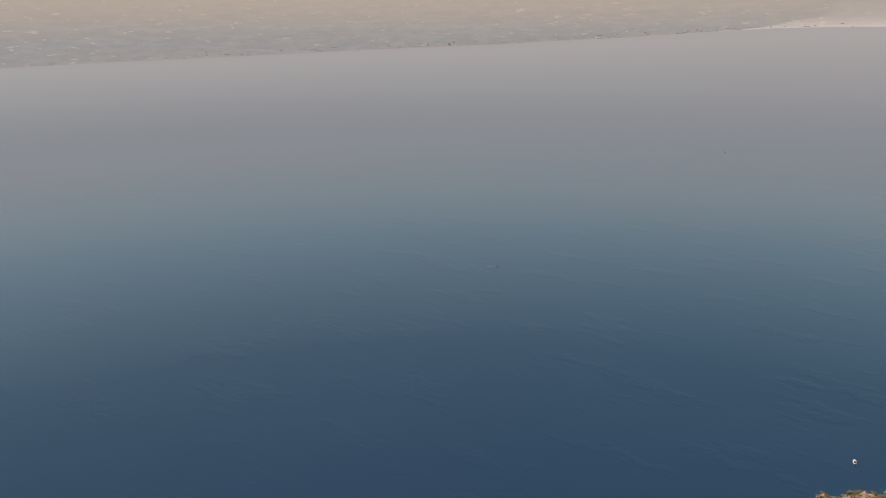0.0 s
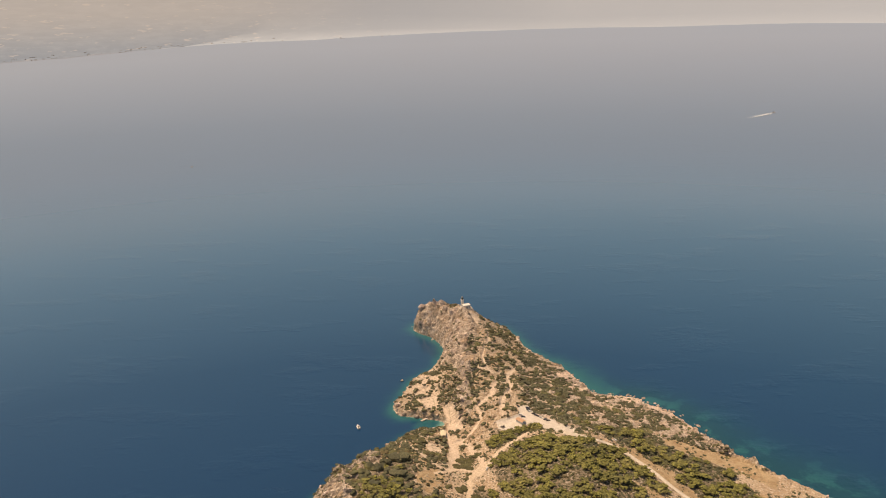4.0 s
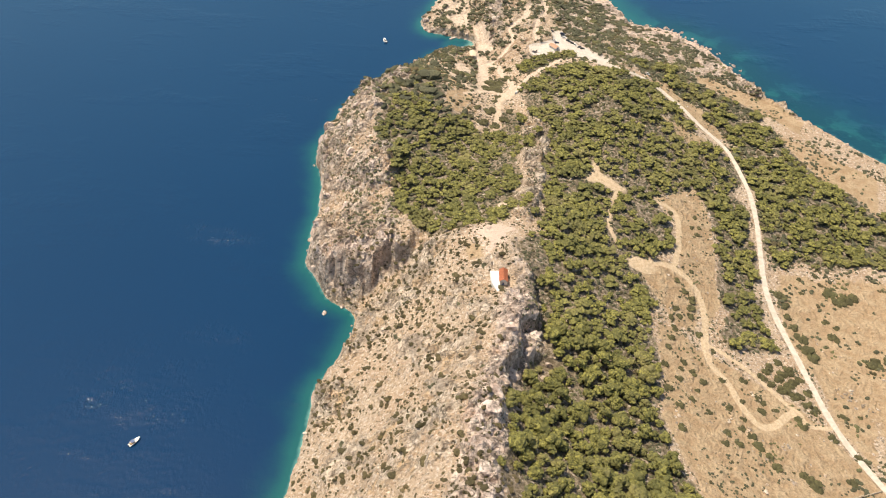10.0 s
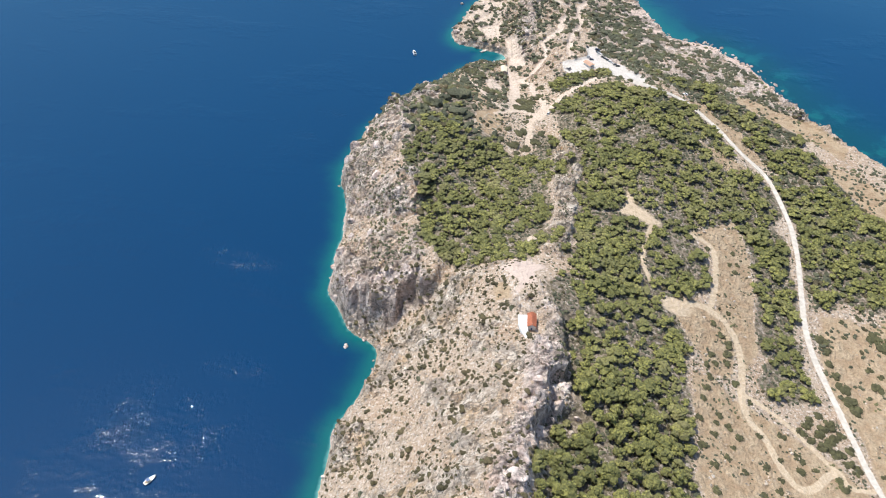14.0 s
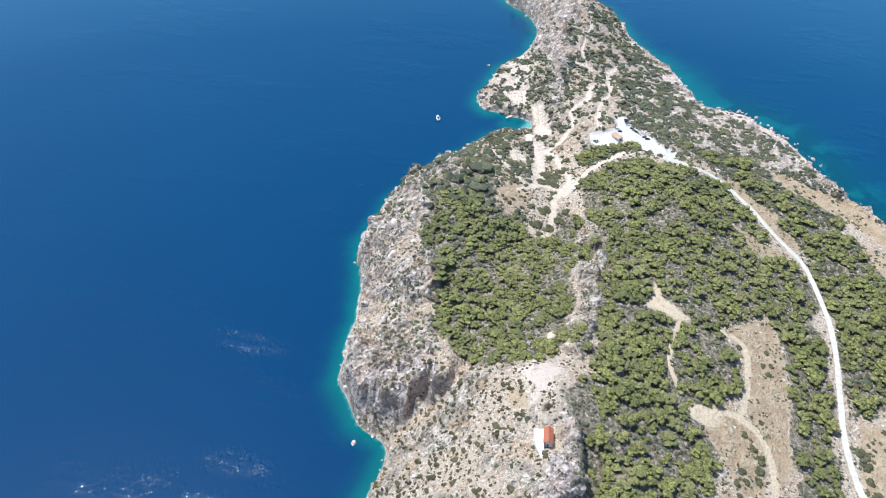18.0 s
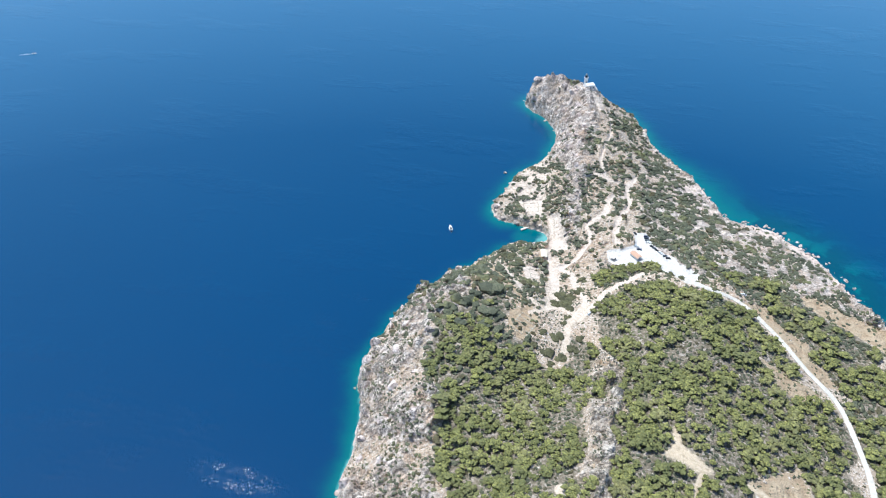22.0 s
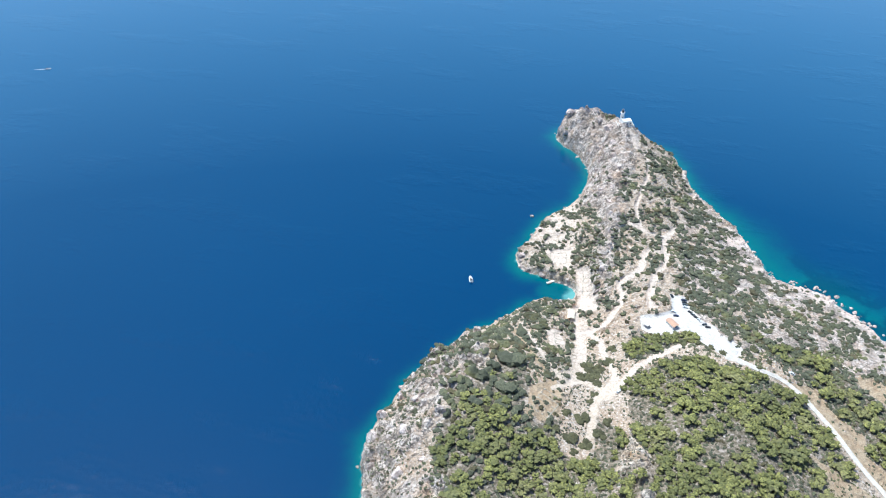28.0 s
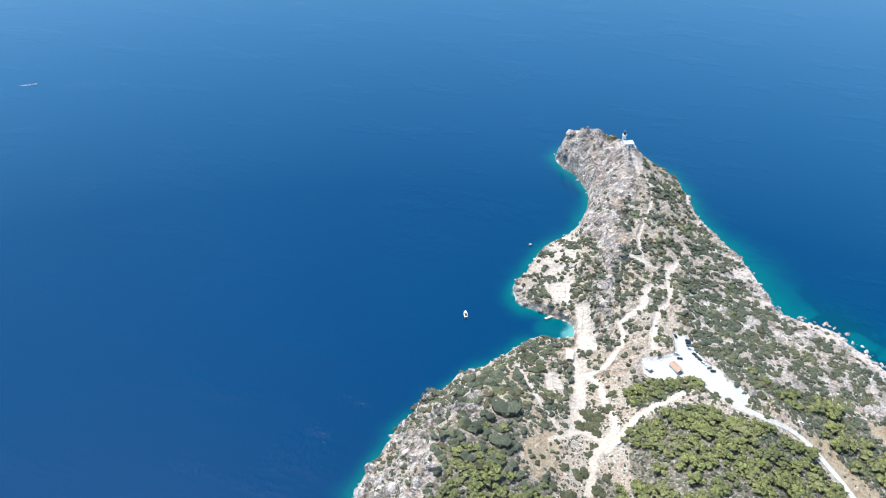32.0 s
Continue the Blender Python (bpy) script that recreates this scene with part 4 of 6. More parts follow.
def roof_row(parent, width, length, rise, eave, z, mat, pitch=0.42):
    """Rows of half-round tiles lying down both slopes of a gable roof."""
    me = None
    slope = math.hypot(width / 2 + eave, rise * (1 + eave / (width / 2)))
    tilt = math.atan2(rise, width / 2)
    bm = bmesh.new()
    for k in range(5):
        a0, a1 = math.pi * k / 5, math.pi * (k + 1) / 5
        vs = [bm.verts.new((s, pitch * 0.36 * math.cos(a), pitch * 0.36 * math.sin(a))) for s in (0, slope) for a in (a0, a1)]
        bm.faces.new((vs[0], vs[1], vs[3], vs[2]))
    me = bpy.data.meshes.new("tile_row")
    bm.to_mesh(me)
    bm.free()
    me.materials.append(mat)
    n = int((length + 2 * eave) / pitch)
    for side in (0, 1):
        for k in range(n):
            ob = new("tile_row", me)
            ob.parent = parent
            y = -length / 2 - eave + pitch * (k + 0.5)
            ob.matrix_basis = Matrix.Translation((0, y, z + rise + 0.12)) @ Matrix.Rotation(math.pi * side, 4, "Z") @ Matrix.Rotation(tilt, 4, "Y")


rng = np.random.default_rng(5)


# ---- clumps, crowns and rocks as arrays ----
def ico(sub, radius=1.0):
    bm = bmesh.new()
    bmesh.ops.create_icosphere(bm, subdivisions=sub, radius=radius)
    v = np.array([p.co[:] for p in bm.verts])
    f = np.array([[p.index for p in q.verts] for q in bm.faces])
    bm.free()
    return v, f


ICO1, ICO2 = ico(1), ico(2)


def lumpy(sub, r, seed, rough=0.3, flat=1.0):
    v, f = ICO1 if sub == 1 else ICO2
    g = np.random.default_rng(seed)
    k = 1 + rough * g.uniform(-1, 1, len(v))
    return v * k[:, None] * np.array(r) * np.array([1, 1, flat]), f


def merged(pieces):
    vs, fs, n = [], [], 0
    for v, f in pieces:
        vs.append(v)
        fs.append(f + n)
        n += len(v)
    return np.vstack(vs), np.vstack(fs)


def tufts(v, count, size, seed):
    """Small leaf blades standing out of a crown's surface."""
    g = np.random.default_rng(seed)
    c = v[g.integers(0, len(v), count)] * g.uniform(0.93, 1.10, (count, 1))
    d1, d2 = g.normal(size=(count, 3)), g.normal(size=(count, 3))
    d1 /= np.linalg.norm(d1, axis=1)[:, None]
    d2 /= np.linalg.norm(d2, axis=1)[:, None]
    s = size * g.uniform(0.6, 1.4, (count, 1))
    return np.stack([c - d1 * s, c + d1 * s, c + d2 * s * 1.5], 1).reshape(-1, 3), np.arange(count * 3).reshape(-1, 3)


def pine_crown(seed, fine):
    """A wide, broken crown of an old pine, unit width, its foot at z = 0."""
    g = np.random.default_rng(seed)
    pieces, count = [], int(g.integers(10, 14)) if fine else 8
    for k in range(count):
        a, r = k * 2.4 + g.uniform(-0.5, 0.5), 0.36 * math.sqrt((k + 0.3) / count) * g.uniform(0.85, 1.25)
        z = 0.60 - 1.3 * r * r - 0.35 * r + g.uniform(-0.09, 0.10)
        s = g.uniform(0.12, 0.215) * (1.0 if fine else 1.08)
        v, f = lumpy(2 if fine else 1, s, seed * 50 + k, 0.27 if fine else 0.38, 0.72)
        pieces.append((v + [r * math.cos(a), r * math.sin(a), z], f))
    v, f = merged(pieces)
    pieces.append(tufts(v, 340 if fine else 110, 0.036 if fine else 0.055, seed))
    return merged(pieces)


def bush_shape(seed, fine):
    g = np.random.default_rng(seed)
    pieces = []
    for k in range(6 if fine else 3):
        a, r = k * 2.4 + g.uniform(-0.5, 0.5), (0.0 if k == 0 else 0.28) * g.uniform(0.7, 1.2)
        v, f = lumpy(1, g.uniform(0.2, 0.32), seed * 70 + k, 0.28, 0.8)
        pieces.append((v + [r * math.cos(a), r * math.sin(a), 0.2 + g.uniform(-0.05, 0.05)], f))
    v, f = merged(pieces)
    pieces.append(tufts(v, 60 if fine else 14, 0.06, seed))
    return merged(pieces)


def scattered(name, shapes, x, y, z, size, turn, tall, mat):
    """One mesh of many copies of a few shapes."""
    vs, fs, n = [], [], 0
    which = np.arange(len(x)) % len(shapes)
    for k, (v, f) in enumerate(shapes):
        m = np.where(which == k)[0]
        if not len(m):
            continue
        c, s = np.cos(turn[m])[:, None], np.sin(turn[m])[:, None]
        px = (v[None, :, 0] * c - v[None, :, 1] * s) * size[m, None] + x[m, None]
        py = (v[None, :, 0] * s + v[None, :, 1] * c) * size[m, None] + y[m, None]
        pz = v[None, :, 2] * (size * tall)[m, None] + z[m, None]
        vs.append(np.stack([px, py, pz], -1).reshape(-1, 3))
        fs.append((f[None] + (np.arange(len(m)) * len(v))[:, None, None] + n).reshape(-1, 3))
        n += len(m) * len(v)
    return numpy_mesh(name, np.vstack(vs), np.vstack(fs), mat, None, False)


def spaced(x, y, gap):
    """Keeps the places that are at least their gap apart."""
    cells, kept = {}, []
    for k in range(len(x)):
        g = gap[k]
        i, j = int(x[k] // 8), int(y[k] // 8)
        if all((x[k] - x[q]) ** 2 + (y[k] - y[q]) ** 2 > (0.5 * (g + gap[q])) ** 2 for a in (-1, 0, 1) for b in (-1, 0, 1) for q in cells.get((i + a, j + b), ())):
            cells.setdefault((i, j), []).append(k)
            kept.append(k)
    return np.array(kept)


PATH_M, FIELD_M, ROCK_M, WOOD_M, GRAVEL_M, GREY_M = COVER
BARE_M = np.maximum(np.maximum(PATH_M, GRAVEL_M), np.clip((4.2 - strip_distance(X, Y, ROAD)) / 2, 0, 1))
for cx, cy, r in ((19, 288, 8), (1, 938, 13), (60, 632, 8), (42, 629, 6), (-15, 645, 9), (26, 557, 4), (48, 236, 6), (46, 247, 5.5), (44, 257, 4.5), (41, 227, 4), (19, 376, 5.5), (206, 179, 9)):
    BARE_M = np.maximum(BARE_M, np.clip((r - np.hypot(X - cx, Y - cy)) / 1.5, 0, 1))

# ---- pine woods ----
px, py = rng.uniform(-110, 330, 26000), rng.uniform(60, 680, 26000)
size = rng.uniform(0.0, 1.0, 26000) ** 1.3 * 8.5 + 4.8
thin = np.clip(0.92 + 2.0 * wobble(px, py, 26, 31, 3), np.where(py < 290, 0.65, 0.08), 1)
thin = thin * np.where((px < 5) & (py > 515), 0.06, 1.0) * (1 - 0.9 * np.clip((wood_edge(py) - px) / 8, 0, 1)) * np.where((px > 115) & (py > 555), 0.5, 1.0)
thin = thin * (1 - 0.6 * np.clip((px - 80) / 20, 0, 1) * np.clip((py - 370) / 30, 0, 1) * np.clip(0.45 + 2.4 * wobble(px, py, 17, 37, 3), 0, 1))
thin = thin * (1 - 0.85 * np.clip(1.4 - np.hypot((px - 120) / 24, (py - 510 + 0.5 * (px - 120)) / 11), 0, 1))
ok = ((px > 44 + 3 * np.sin(py * 0.4)) | (py < 222) | (py > 335)) & (gully_open(px, py) < 0.35) & (at_grid(WOOD_M, px, py) > 0.55) & (at_grid(BARE_M, px, py) < 0.15) & (at_grid(FIELD_M, px, py) < 0.12) & (at_grid(FIELD_M, px + 3, py + 1) < 0.3) & (at_grid(FIELD_M, px - 3, py - 1) < 0.3) & (rng.random(26000) < thin * np.where(px > 30, 0.9, np.where(py > 352, 0.72, 0.42)))
px, py, size = px[ok], py[ok], size[ok]
kept = spaced(px, py, size * np.where(py < 330, 0.66, 0.52))
px, py, size = px[kept], py[kept], size[kept]
pz = levels(px, py)
turn = rng.uniform(0, 6.28, len(px))
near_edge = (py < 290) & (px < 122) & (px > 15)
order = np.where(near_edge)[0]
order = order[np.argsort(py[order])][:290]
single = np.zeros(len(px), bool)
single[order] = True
CROWNS = []
for k in range(6):
    v, f = pine_crown(100 + k, True)
    me = bpy.data.meshes.new("crown")
    me.from_pydata(v.tolist(), [], f.tolist())
    me.materials.append(PINE)
    CROWNS.append(me)
TRUNK = bpy.data.meshes.new("trunk")
bm = bmesh.new()
rings = []
for k, (h, r, lean) in enumerate(((-0.12, 0.045, 0), (0.1, 0.034, 0.01), (0.3, 0.026, 0.03), (0.5, 0.016, 0.02))):
    rings.append([bm.verts.new((lean + r * math.cos(a * math.pi / 3), r * math.sin(a * math.pi / 3), h)) for a in range(6)])
for low, high in zip(rings[:-1], rings[1:]):
    for a in range(6):
        bm.faces.new((low[a], low[(a + 1) % 6], high[(a + 1) % 6], high[a]))
for a, (bx, by, bz) in enumerate(((0.26, 0.05, 0.5), (-0.2, 0.2, 0.52), (-0.1, -0.26, 0.48))):
    base = [bm.verts.new((0.02 + 0.012 * math.cos(q), 0.012 * math.sin(q), 0.26 + 0.03 * a)) for q in (0, 2.1, 4.2)]
    tip = bm.verts.new((bx, by, bz))
    for q in range(3):
        bm.faces.new((base[q], base[(q + 1) % 3], tip))
bm.to_mesh(TRUNK)
bm.free()
TRUNK.materials.append(BARK)
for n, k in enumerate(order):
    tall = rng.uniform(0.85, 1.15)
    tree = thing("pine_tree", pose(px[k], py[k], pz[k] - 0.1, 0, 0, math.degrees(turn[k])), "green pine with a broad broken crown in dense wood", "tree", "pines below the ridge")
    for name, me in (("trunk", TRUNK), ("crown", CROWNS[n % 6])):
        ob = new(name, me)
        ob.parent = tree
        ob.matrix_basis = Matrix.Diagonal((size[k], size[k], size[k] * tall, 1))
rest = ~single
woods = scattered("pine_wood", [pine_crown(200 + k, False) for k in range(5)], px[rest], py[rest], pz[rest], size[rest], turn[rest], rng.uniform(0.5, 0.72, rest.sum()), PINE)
tagged(woods, "dense wood of olive-green pines on the slopes", "pine wood", kind="stuff")

# ---- shrubs: maquis on the cape and the east slope, tufts on the bare hill ----
n = 105000
bx, by = rng.uniform(-140, 340, n), rng.uniform(74, 985, n)
bd, bw = at_grid(D, bx, by), at_grid(WOOD_M, bx, by)
cape = np.clip((by - 590) / 40, 0, 1) * np.clip((bx + 10) / 20, 0, 1)
east_slope = cape * np.clip((bx - np.interp(by, [600, 700, 800, 950], [20, 20, 14, 12])) / 14, 0, 1)
west_wood = np.clip((bx + 95) / 20, 0, 1) * np.clip((20 - bx) / 20, 0, 1) * np.clip((by - 470) / 40, 0, 1) * np.clip((640 - by) / 20, 0, 1)
thick = np.clip(0.5 + 2.6 * wobble(bx, by, np.where(by > 600, 11, 15), 33, 3), 0, 1)
cape_dark = area_mask(bx, by, WOOD_CAPE, 3) + area_mask(bx, by, HEAD_SCRUB, 4)
chance = np.maximum(np.maximum(east_slope * np.where(thick > 0.42, 0.95, 0.06), west_wood * 0.95 * np.clip(thick + 0.5, 0, 1)), np.maximum(bw * np.where(by < 330, 0.65, 0.75), np.where((bx > 60) & (by < 640), 0.55, 0.22) * thick))
chance = np.maximum(chance, np.clip((by - 540) / 40, 0, 1) * np.where(thick > 0.6, 0.9, 0.03))
chance = np.maximum(chance, np.clip(cape_dark, 0, 1) * 0.95)
chance = chance * (1 - 0.95 * np.maximum(np.maximum(area_mask(bx, by, CAPE_ROCK, 3), area_mask(bx, by, PLATFORM, 6)), area_mask(bx, by, PLATFORM_N, 4)))
lobe = area_mask(bx, by, LOBE, 3)
chance = np.where(lobe > 0.5, np.where(thick > 0.72, 0.95, 0.03), chance)
for green in (GREEN_A, GREEN_B, GREEN_C, GREEN_D):
    chance = np.maximum(chance, area_mask(bx, by, green, 2) * np.where(thick > 0.2, 0.97, 0.3))
chance = np.where((area_mask(bx, by, CAPE_MID, 2) > 0.5) & (area_mask(bx, by, GREEN_C, 2) < 0.5), np.where(thick > 0.5, 0.92, 0.04), chance)
chance = np.maximum(chance, area_mask(bx, by, GREEN_E, 8) * np.where(thick > 0.30, 0.95, 0.05))
chance = np.where(at_grid(FIELD_M, bx, by) > 0.5, np.where((bx < 210) & (by < 345), 0.55 * np.clip(thick - 0.3, 0, 1), 0.02 + 0.9 * np.clip(thick - 0.68, 0, 1)), chance)
chance = np.where(gully_open(bx, by) > 0.4, np.where(thick > 0.5, 0.85, 0.08), chance)
chance = np.where((bx < 22) & (by < 352), 0.95 * np.clip(0.62 + 2.2 * wobble(bx, by, 14, 35, 3), 0.1, 1), chance)
chance = np.where((bx > 33) & (bx < 47) & (by > 225) & (by < 345), 0.75, chance)
chance = np.where((bx < -40) & (by > 352) & (by < 600) & (at_grid(ROCK_M, bx, by) > 0.35), np.clip(1.1 * thick - 0.15 + 0.35 * np.clip((bx + 105) / 30, 0, 1), 0.04, 1), chance)
ok = (rng.random(n) < chance) & ((at_grid(BARE_M, bx, by) < np.where(by > 600, 0.3, 0.3)) | ((lobe > 0.5) & (at_grid(BARE_M, bx, by) < 0.56))) & (bd > 4.0)
bx, by = bx[ok], by[ok]
bs = rng.uniform(1.2, 2.6, len(bx)) + np.maximum(np.clip((by - 570) / 60, 0, 1), np.clip((by - 480) / 30, 0, 1) * (bx < -10)) * rng.uniform(0.8, 5.0, len(bx))
bs *= np.where((bx < 20) & (by < 352), rng.uniform(0.35, 1.25, len(bx)) ** 1.8 * 1.7, 1.0)
bs = bs + np.where((bx > 205) & (by < 560), rng.uniform(0, 3.0, len(bx)), 0) + area_mask(bx, by, GREEN_E, 8) * rng.uniform(0, 2.0, len(bx))
bs = np.where((at_grid(WOOD_M, bx, by) > 0.5) & (by < 600), bs * 1.5, bs)
bs = np.where((bx < -45) & (by > 360) & (by < 600), bs * (1 + 0.9 * np.clip((bx + 105) / 30, 0, 1)), bs)
kept = spaced(bx, by, bs * np.where(by > 640, 0.34, np.where(by > 560, 0.42, 0.60)))
bx, by, bs = bx[kept], by[kept], bs[kept]
bt, bz = rng.uniform(0, 6.28, len(bx)), levels(bx, by) - 0.12 * bs
hillside = (bx < 30) & (by < 352)
near = np.where(hillside)[0]
near = near[np.argsort(by[near])][:260]
alone = np.zeros(len(bx), bool)
alone[near] = True
BUSHES = []
for k in range(5):
    v, f = bush_shape(300 + k, True)
    me = bpy.data.meshes.new("bush")
    me.from_pydata(v.tolist(), [], f.tolist())
    me.materials.append(SHRUB if k % 2 else SCRUB)
    BUSHES.append(me)
for n2, k in enumerate(near):
    ob = new("bush", BUSHES[n2 % 5])
    ob.matrix_basis = pose(bx[k], by[k], bz[k], 0, 0, math.degrees(bt[k])) @ Matrix.Diagonal((bs[k], bs[k], bs[k] * rng.uniform(0.7, 1.0), 1))
    tagged(ob, "low dark green bush on the dry stony slope" if (n2 % 5) % 2 else "low brownish dry bush on the stony slope", "bush", "bushes on the chapel hill")
shapes = [bush_shape(400 + k, False) for k in range(5)]
low = ~alone & (hillside | (rng.random(len(bx)) < 0.12))
for name, m, mat, label in (("maquis", ~alone & ~low, SHRUB, "dense dark green evergreen maquis shrubs"), ("dry_scrub", low, SCRUB, "low dry brownish scrub between the rocks")):
    ob = scattered(name, shapes, bx[m], by[m], bz[m], bs[m], bt[m], rng.uniform(0.6, 1.0, m.sum()), mat)
    tagged(ob, label, "shrubs", kind="stuff")

# ---- round dark trees standing alone in the fields ----
DENSE = []
for k in range(4):
    v, f = bush_shape(330 + k, True)
    me = bpy.data.meshes.new("round_shrub")
    me.from_pydata(v.tolist(), [], f.tolist())
    me.materials.append(DARK_SHRUB)
    DENSE.append(me)
WIDE_SHRUBS = [(254, 353, 9), (249, 361, 8), (262, 357, 9), (239, 317, 6), (217, 302, 8), (219, 295, 7), (238, 332, 4), (216, 312, 7), (258, 296, 9), (268, 300, 6), (244, 327, 3.5), (212, 351, 7), (213, 342, 6),
               (205, 262, 5), (202, 272, 5), (198, 280, 5), (206, 250, 4.5), (193, 285, 5), (231, 372, 3), (229, 358, 2.6), (214, 322, 5.5), (212, 331, 5), (192, 274, 6), (191, 263, 5), (195, 257, 5), (200, 252, 4), (186, 279, 5), (179, 268, 4)]
FIELD_SHRUBS = [(159, 409, 3.4), (161, 399, 3.2), (155, 397, 3), (158, 391, 3.4), (148, 351, 3.2), (140, 406, 3.6), (136, 338, 3.6), (131, 312, 4), (127, 303, 4), (140, 330, 4.5), (144, 324, 5), (142, 316, 5), (141, 309, 4.6),
                (133, 306, 4), (128, 294, 4), (144, 295, 4.2), (151, 283, 3.2), (151, 258, 3.6), (133, 258, 4), (138, 252, 4), (129, 265, 4), (126, 259, 3.2), (137, 229, 3), (150, 236, 3.6), (170, 251, 3)]
FIELD_SHRUBS_S = [(193, 234, 5), (209, 229, 4.6), (219, 217, 4.4), (209, 199, 5), (167, 199, 5), (183, 196, 6), (186, 191, 6), (222, 247, 4), (232, 249, 2.6), (172, 248, 4), (171, 239, 3.4), (160, 212, 4.6), (165, 206, 4),
                  (157, 230, 3), (161, 211, 4.5), (149, 210, 4), (141, 208, 4), (165, 262, 4), (192, 239, 3.8), (116, 259, 4.4), (115, 240, 4.6), (120, 229, 4), (118, 212, 4), (123, 250, 4), (154, 222, 4), (158, 218, 4.5),
                  (144, 216, 3.6), (170, 240, 4), (173, 246, 3), (220, 248, 3), (244, 378, 3.6), (133, 244, 3), (128, 236, 3.4), (124, 284, 4), (121, 275, 3.4), (180, 243, 3), (160, 244, 3)]
for k, (tx, ty, ts) in enumerate(WIDE_SHRUBS + FIELD_SHRUBS + FIELD_SHRUBS_S):
    ob = new("round_shrub", DENSE[k % 4])
    ob.matrix_basis = pose(tx, ty, ground_z(tx, ty) - 0.12 * ts, 0, 0, k * 47) @ Matrix.Diagonal((ts * 1.35, ts * 1.35, ts * 0.8, 1))
    tagged(ob, "large round dark green shrub in a dry field" if ts > 5 else "round dark green shrub in a dry field", "shrub", "shrubs in the fields")
VALLEY = [(-1, 507, 8), (10, 506, 7), (5, 527, 7), (18, 518, 6), (-6, 528, 5), (3, 486, 5), (3, 497, 4), (-12, 510, 5), (12, 581, 8), (4, 583, 8), (0, 569, 6), (8, 572, 7), (-13, 633, 4), (6, 613, 4), (20, 605, 5), (-11, 603, 4),
          (-23, 557, 5), (-17, 581, 5), (-45, 628, 8), (-35, 619, 6), (-24, 591, 5), (9, 545, 4), (11, 553, 4), (13, 565, 5), (-11, 497, 5), (22, 529, 5), (18, 592, 6)]
ROADSIDE = [(183, 275, 6), (189, 270, 6), (196, 267, 7), (198, 258, 6), (203, 253, 5), (188, 260, 6), (198, 278, 6), (183, 264, 5), (193, 260, 6), (178, 270, 5), (204, 247, 4), (120, 624, 7), (159, 556, 6), (154, 559, 5), (176, 536, 5), (97, 607, 6), (78, 613, 7), (88, 610, 6), (130, 613, 5), (121, 601, 4), (69, 611, 7)]
for k, (tx, ty, ts) in enumerate(VALLEY):
    ob = new("round_shrub", DENSE[k % 4])
    ob.matrix_basis = pose(tx, ty, ground_z(tx, ty) - 0.12 * ts, 0, 0, k * 53) @ Matrix.Diagonal((ts * 1.65, ts * 1.5, ts * 0.8, 1))
    tagged(ob, "dense round dark green shrub beside the valley paths", "shrub", "shrubs in the valley")
for k, (tx, ty, ts) in enumerate(ROADSIDE):
    ob = new("round_shrub", DENSE[k % 4])
    ob.matrix_basis = pose(tx, ty, ground_z(tx, ty) - 0.12 * ts, 0, 0, k * 59) @ Matrix.Diagonal((ts * 1.1, ts * 1.1, ts * 0.9, 1))
    tagged(ob, "tall round dark green shrub beside the road", "shrub", "shrubs along the road")
SLOPE = [(-41, 276), (-40, 268), (-39, 296), (-48, 257), (-4, 272), (11, 214), (9, 226), (-9, 301), (1, 293), (-26, 268), (-12, 253), (-60, 196), (-56, 250), (-39, 239), (-13, 201), (-8, 194), (0, 185), (9, 299), (13, 282), (-37, 262)]
for k, (tx, ty) in enumerate(SLOPE):
    ts = 3.2 + 1.2 * math.sin(k * 2.3)
    ob = new("bush", BUSHES[(0, 1, 3)[k % 3]])
    ob.matrix_basis = pose(tx, ty, ground_z(tx, ty) - 0.12 * ts, 0, 0, k * 61) @ Matrix.Diagonal((ts * 1.1, ts * 1.1, ts * 0.7, 1))
    tagged(ob, "thick dark bush among stones on the slope", "bush", "bushes on the chapel hill")

# ---- rocks ----
n = 60000
rx, ry = rng.uniform(-140, 260, n), rng.uniform(104, 985, n)
chance = np.maximum(at_grid(ROCK_M, rx, ry) * 0.6 * np.clip(0.5 + 1.6 * wobble(rx, ry, 16, 37, 2), 0.08, 1), 0.12 * np.clip((ry - 640) / 40, 0, 1)) + 0.04
ok = (rng.random(n) < chance) & (at_grid(BARE_M, rx, ry) < 0.2) & (at_grid(D, rx, ry) > 1)
rx, ry = rx[ok], ry[ok]
rs = rng.uniform(0.55, 1.4, len(rx)) ** 2.4 * 0.85
stones = scattered("loose_rock", [lumpy(1, (0.8, 0.55, 0.6), 500 + k, 0.5, 0.8) for k in range(8)], rx, ry, levels(rx, ry) - 0.15 * rs, rs, rng.uniform(0, 6.28, len(rx)), np.ones(len(rx)), ROCK)
tagged(stones, "weathered pale limestone rocks scattered over the slopes", "rocks", kind="stuff")


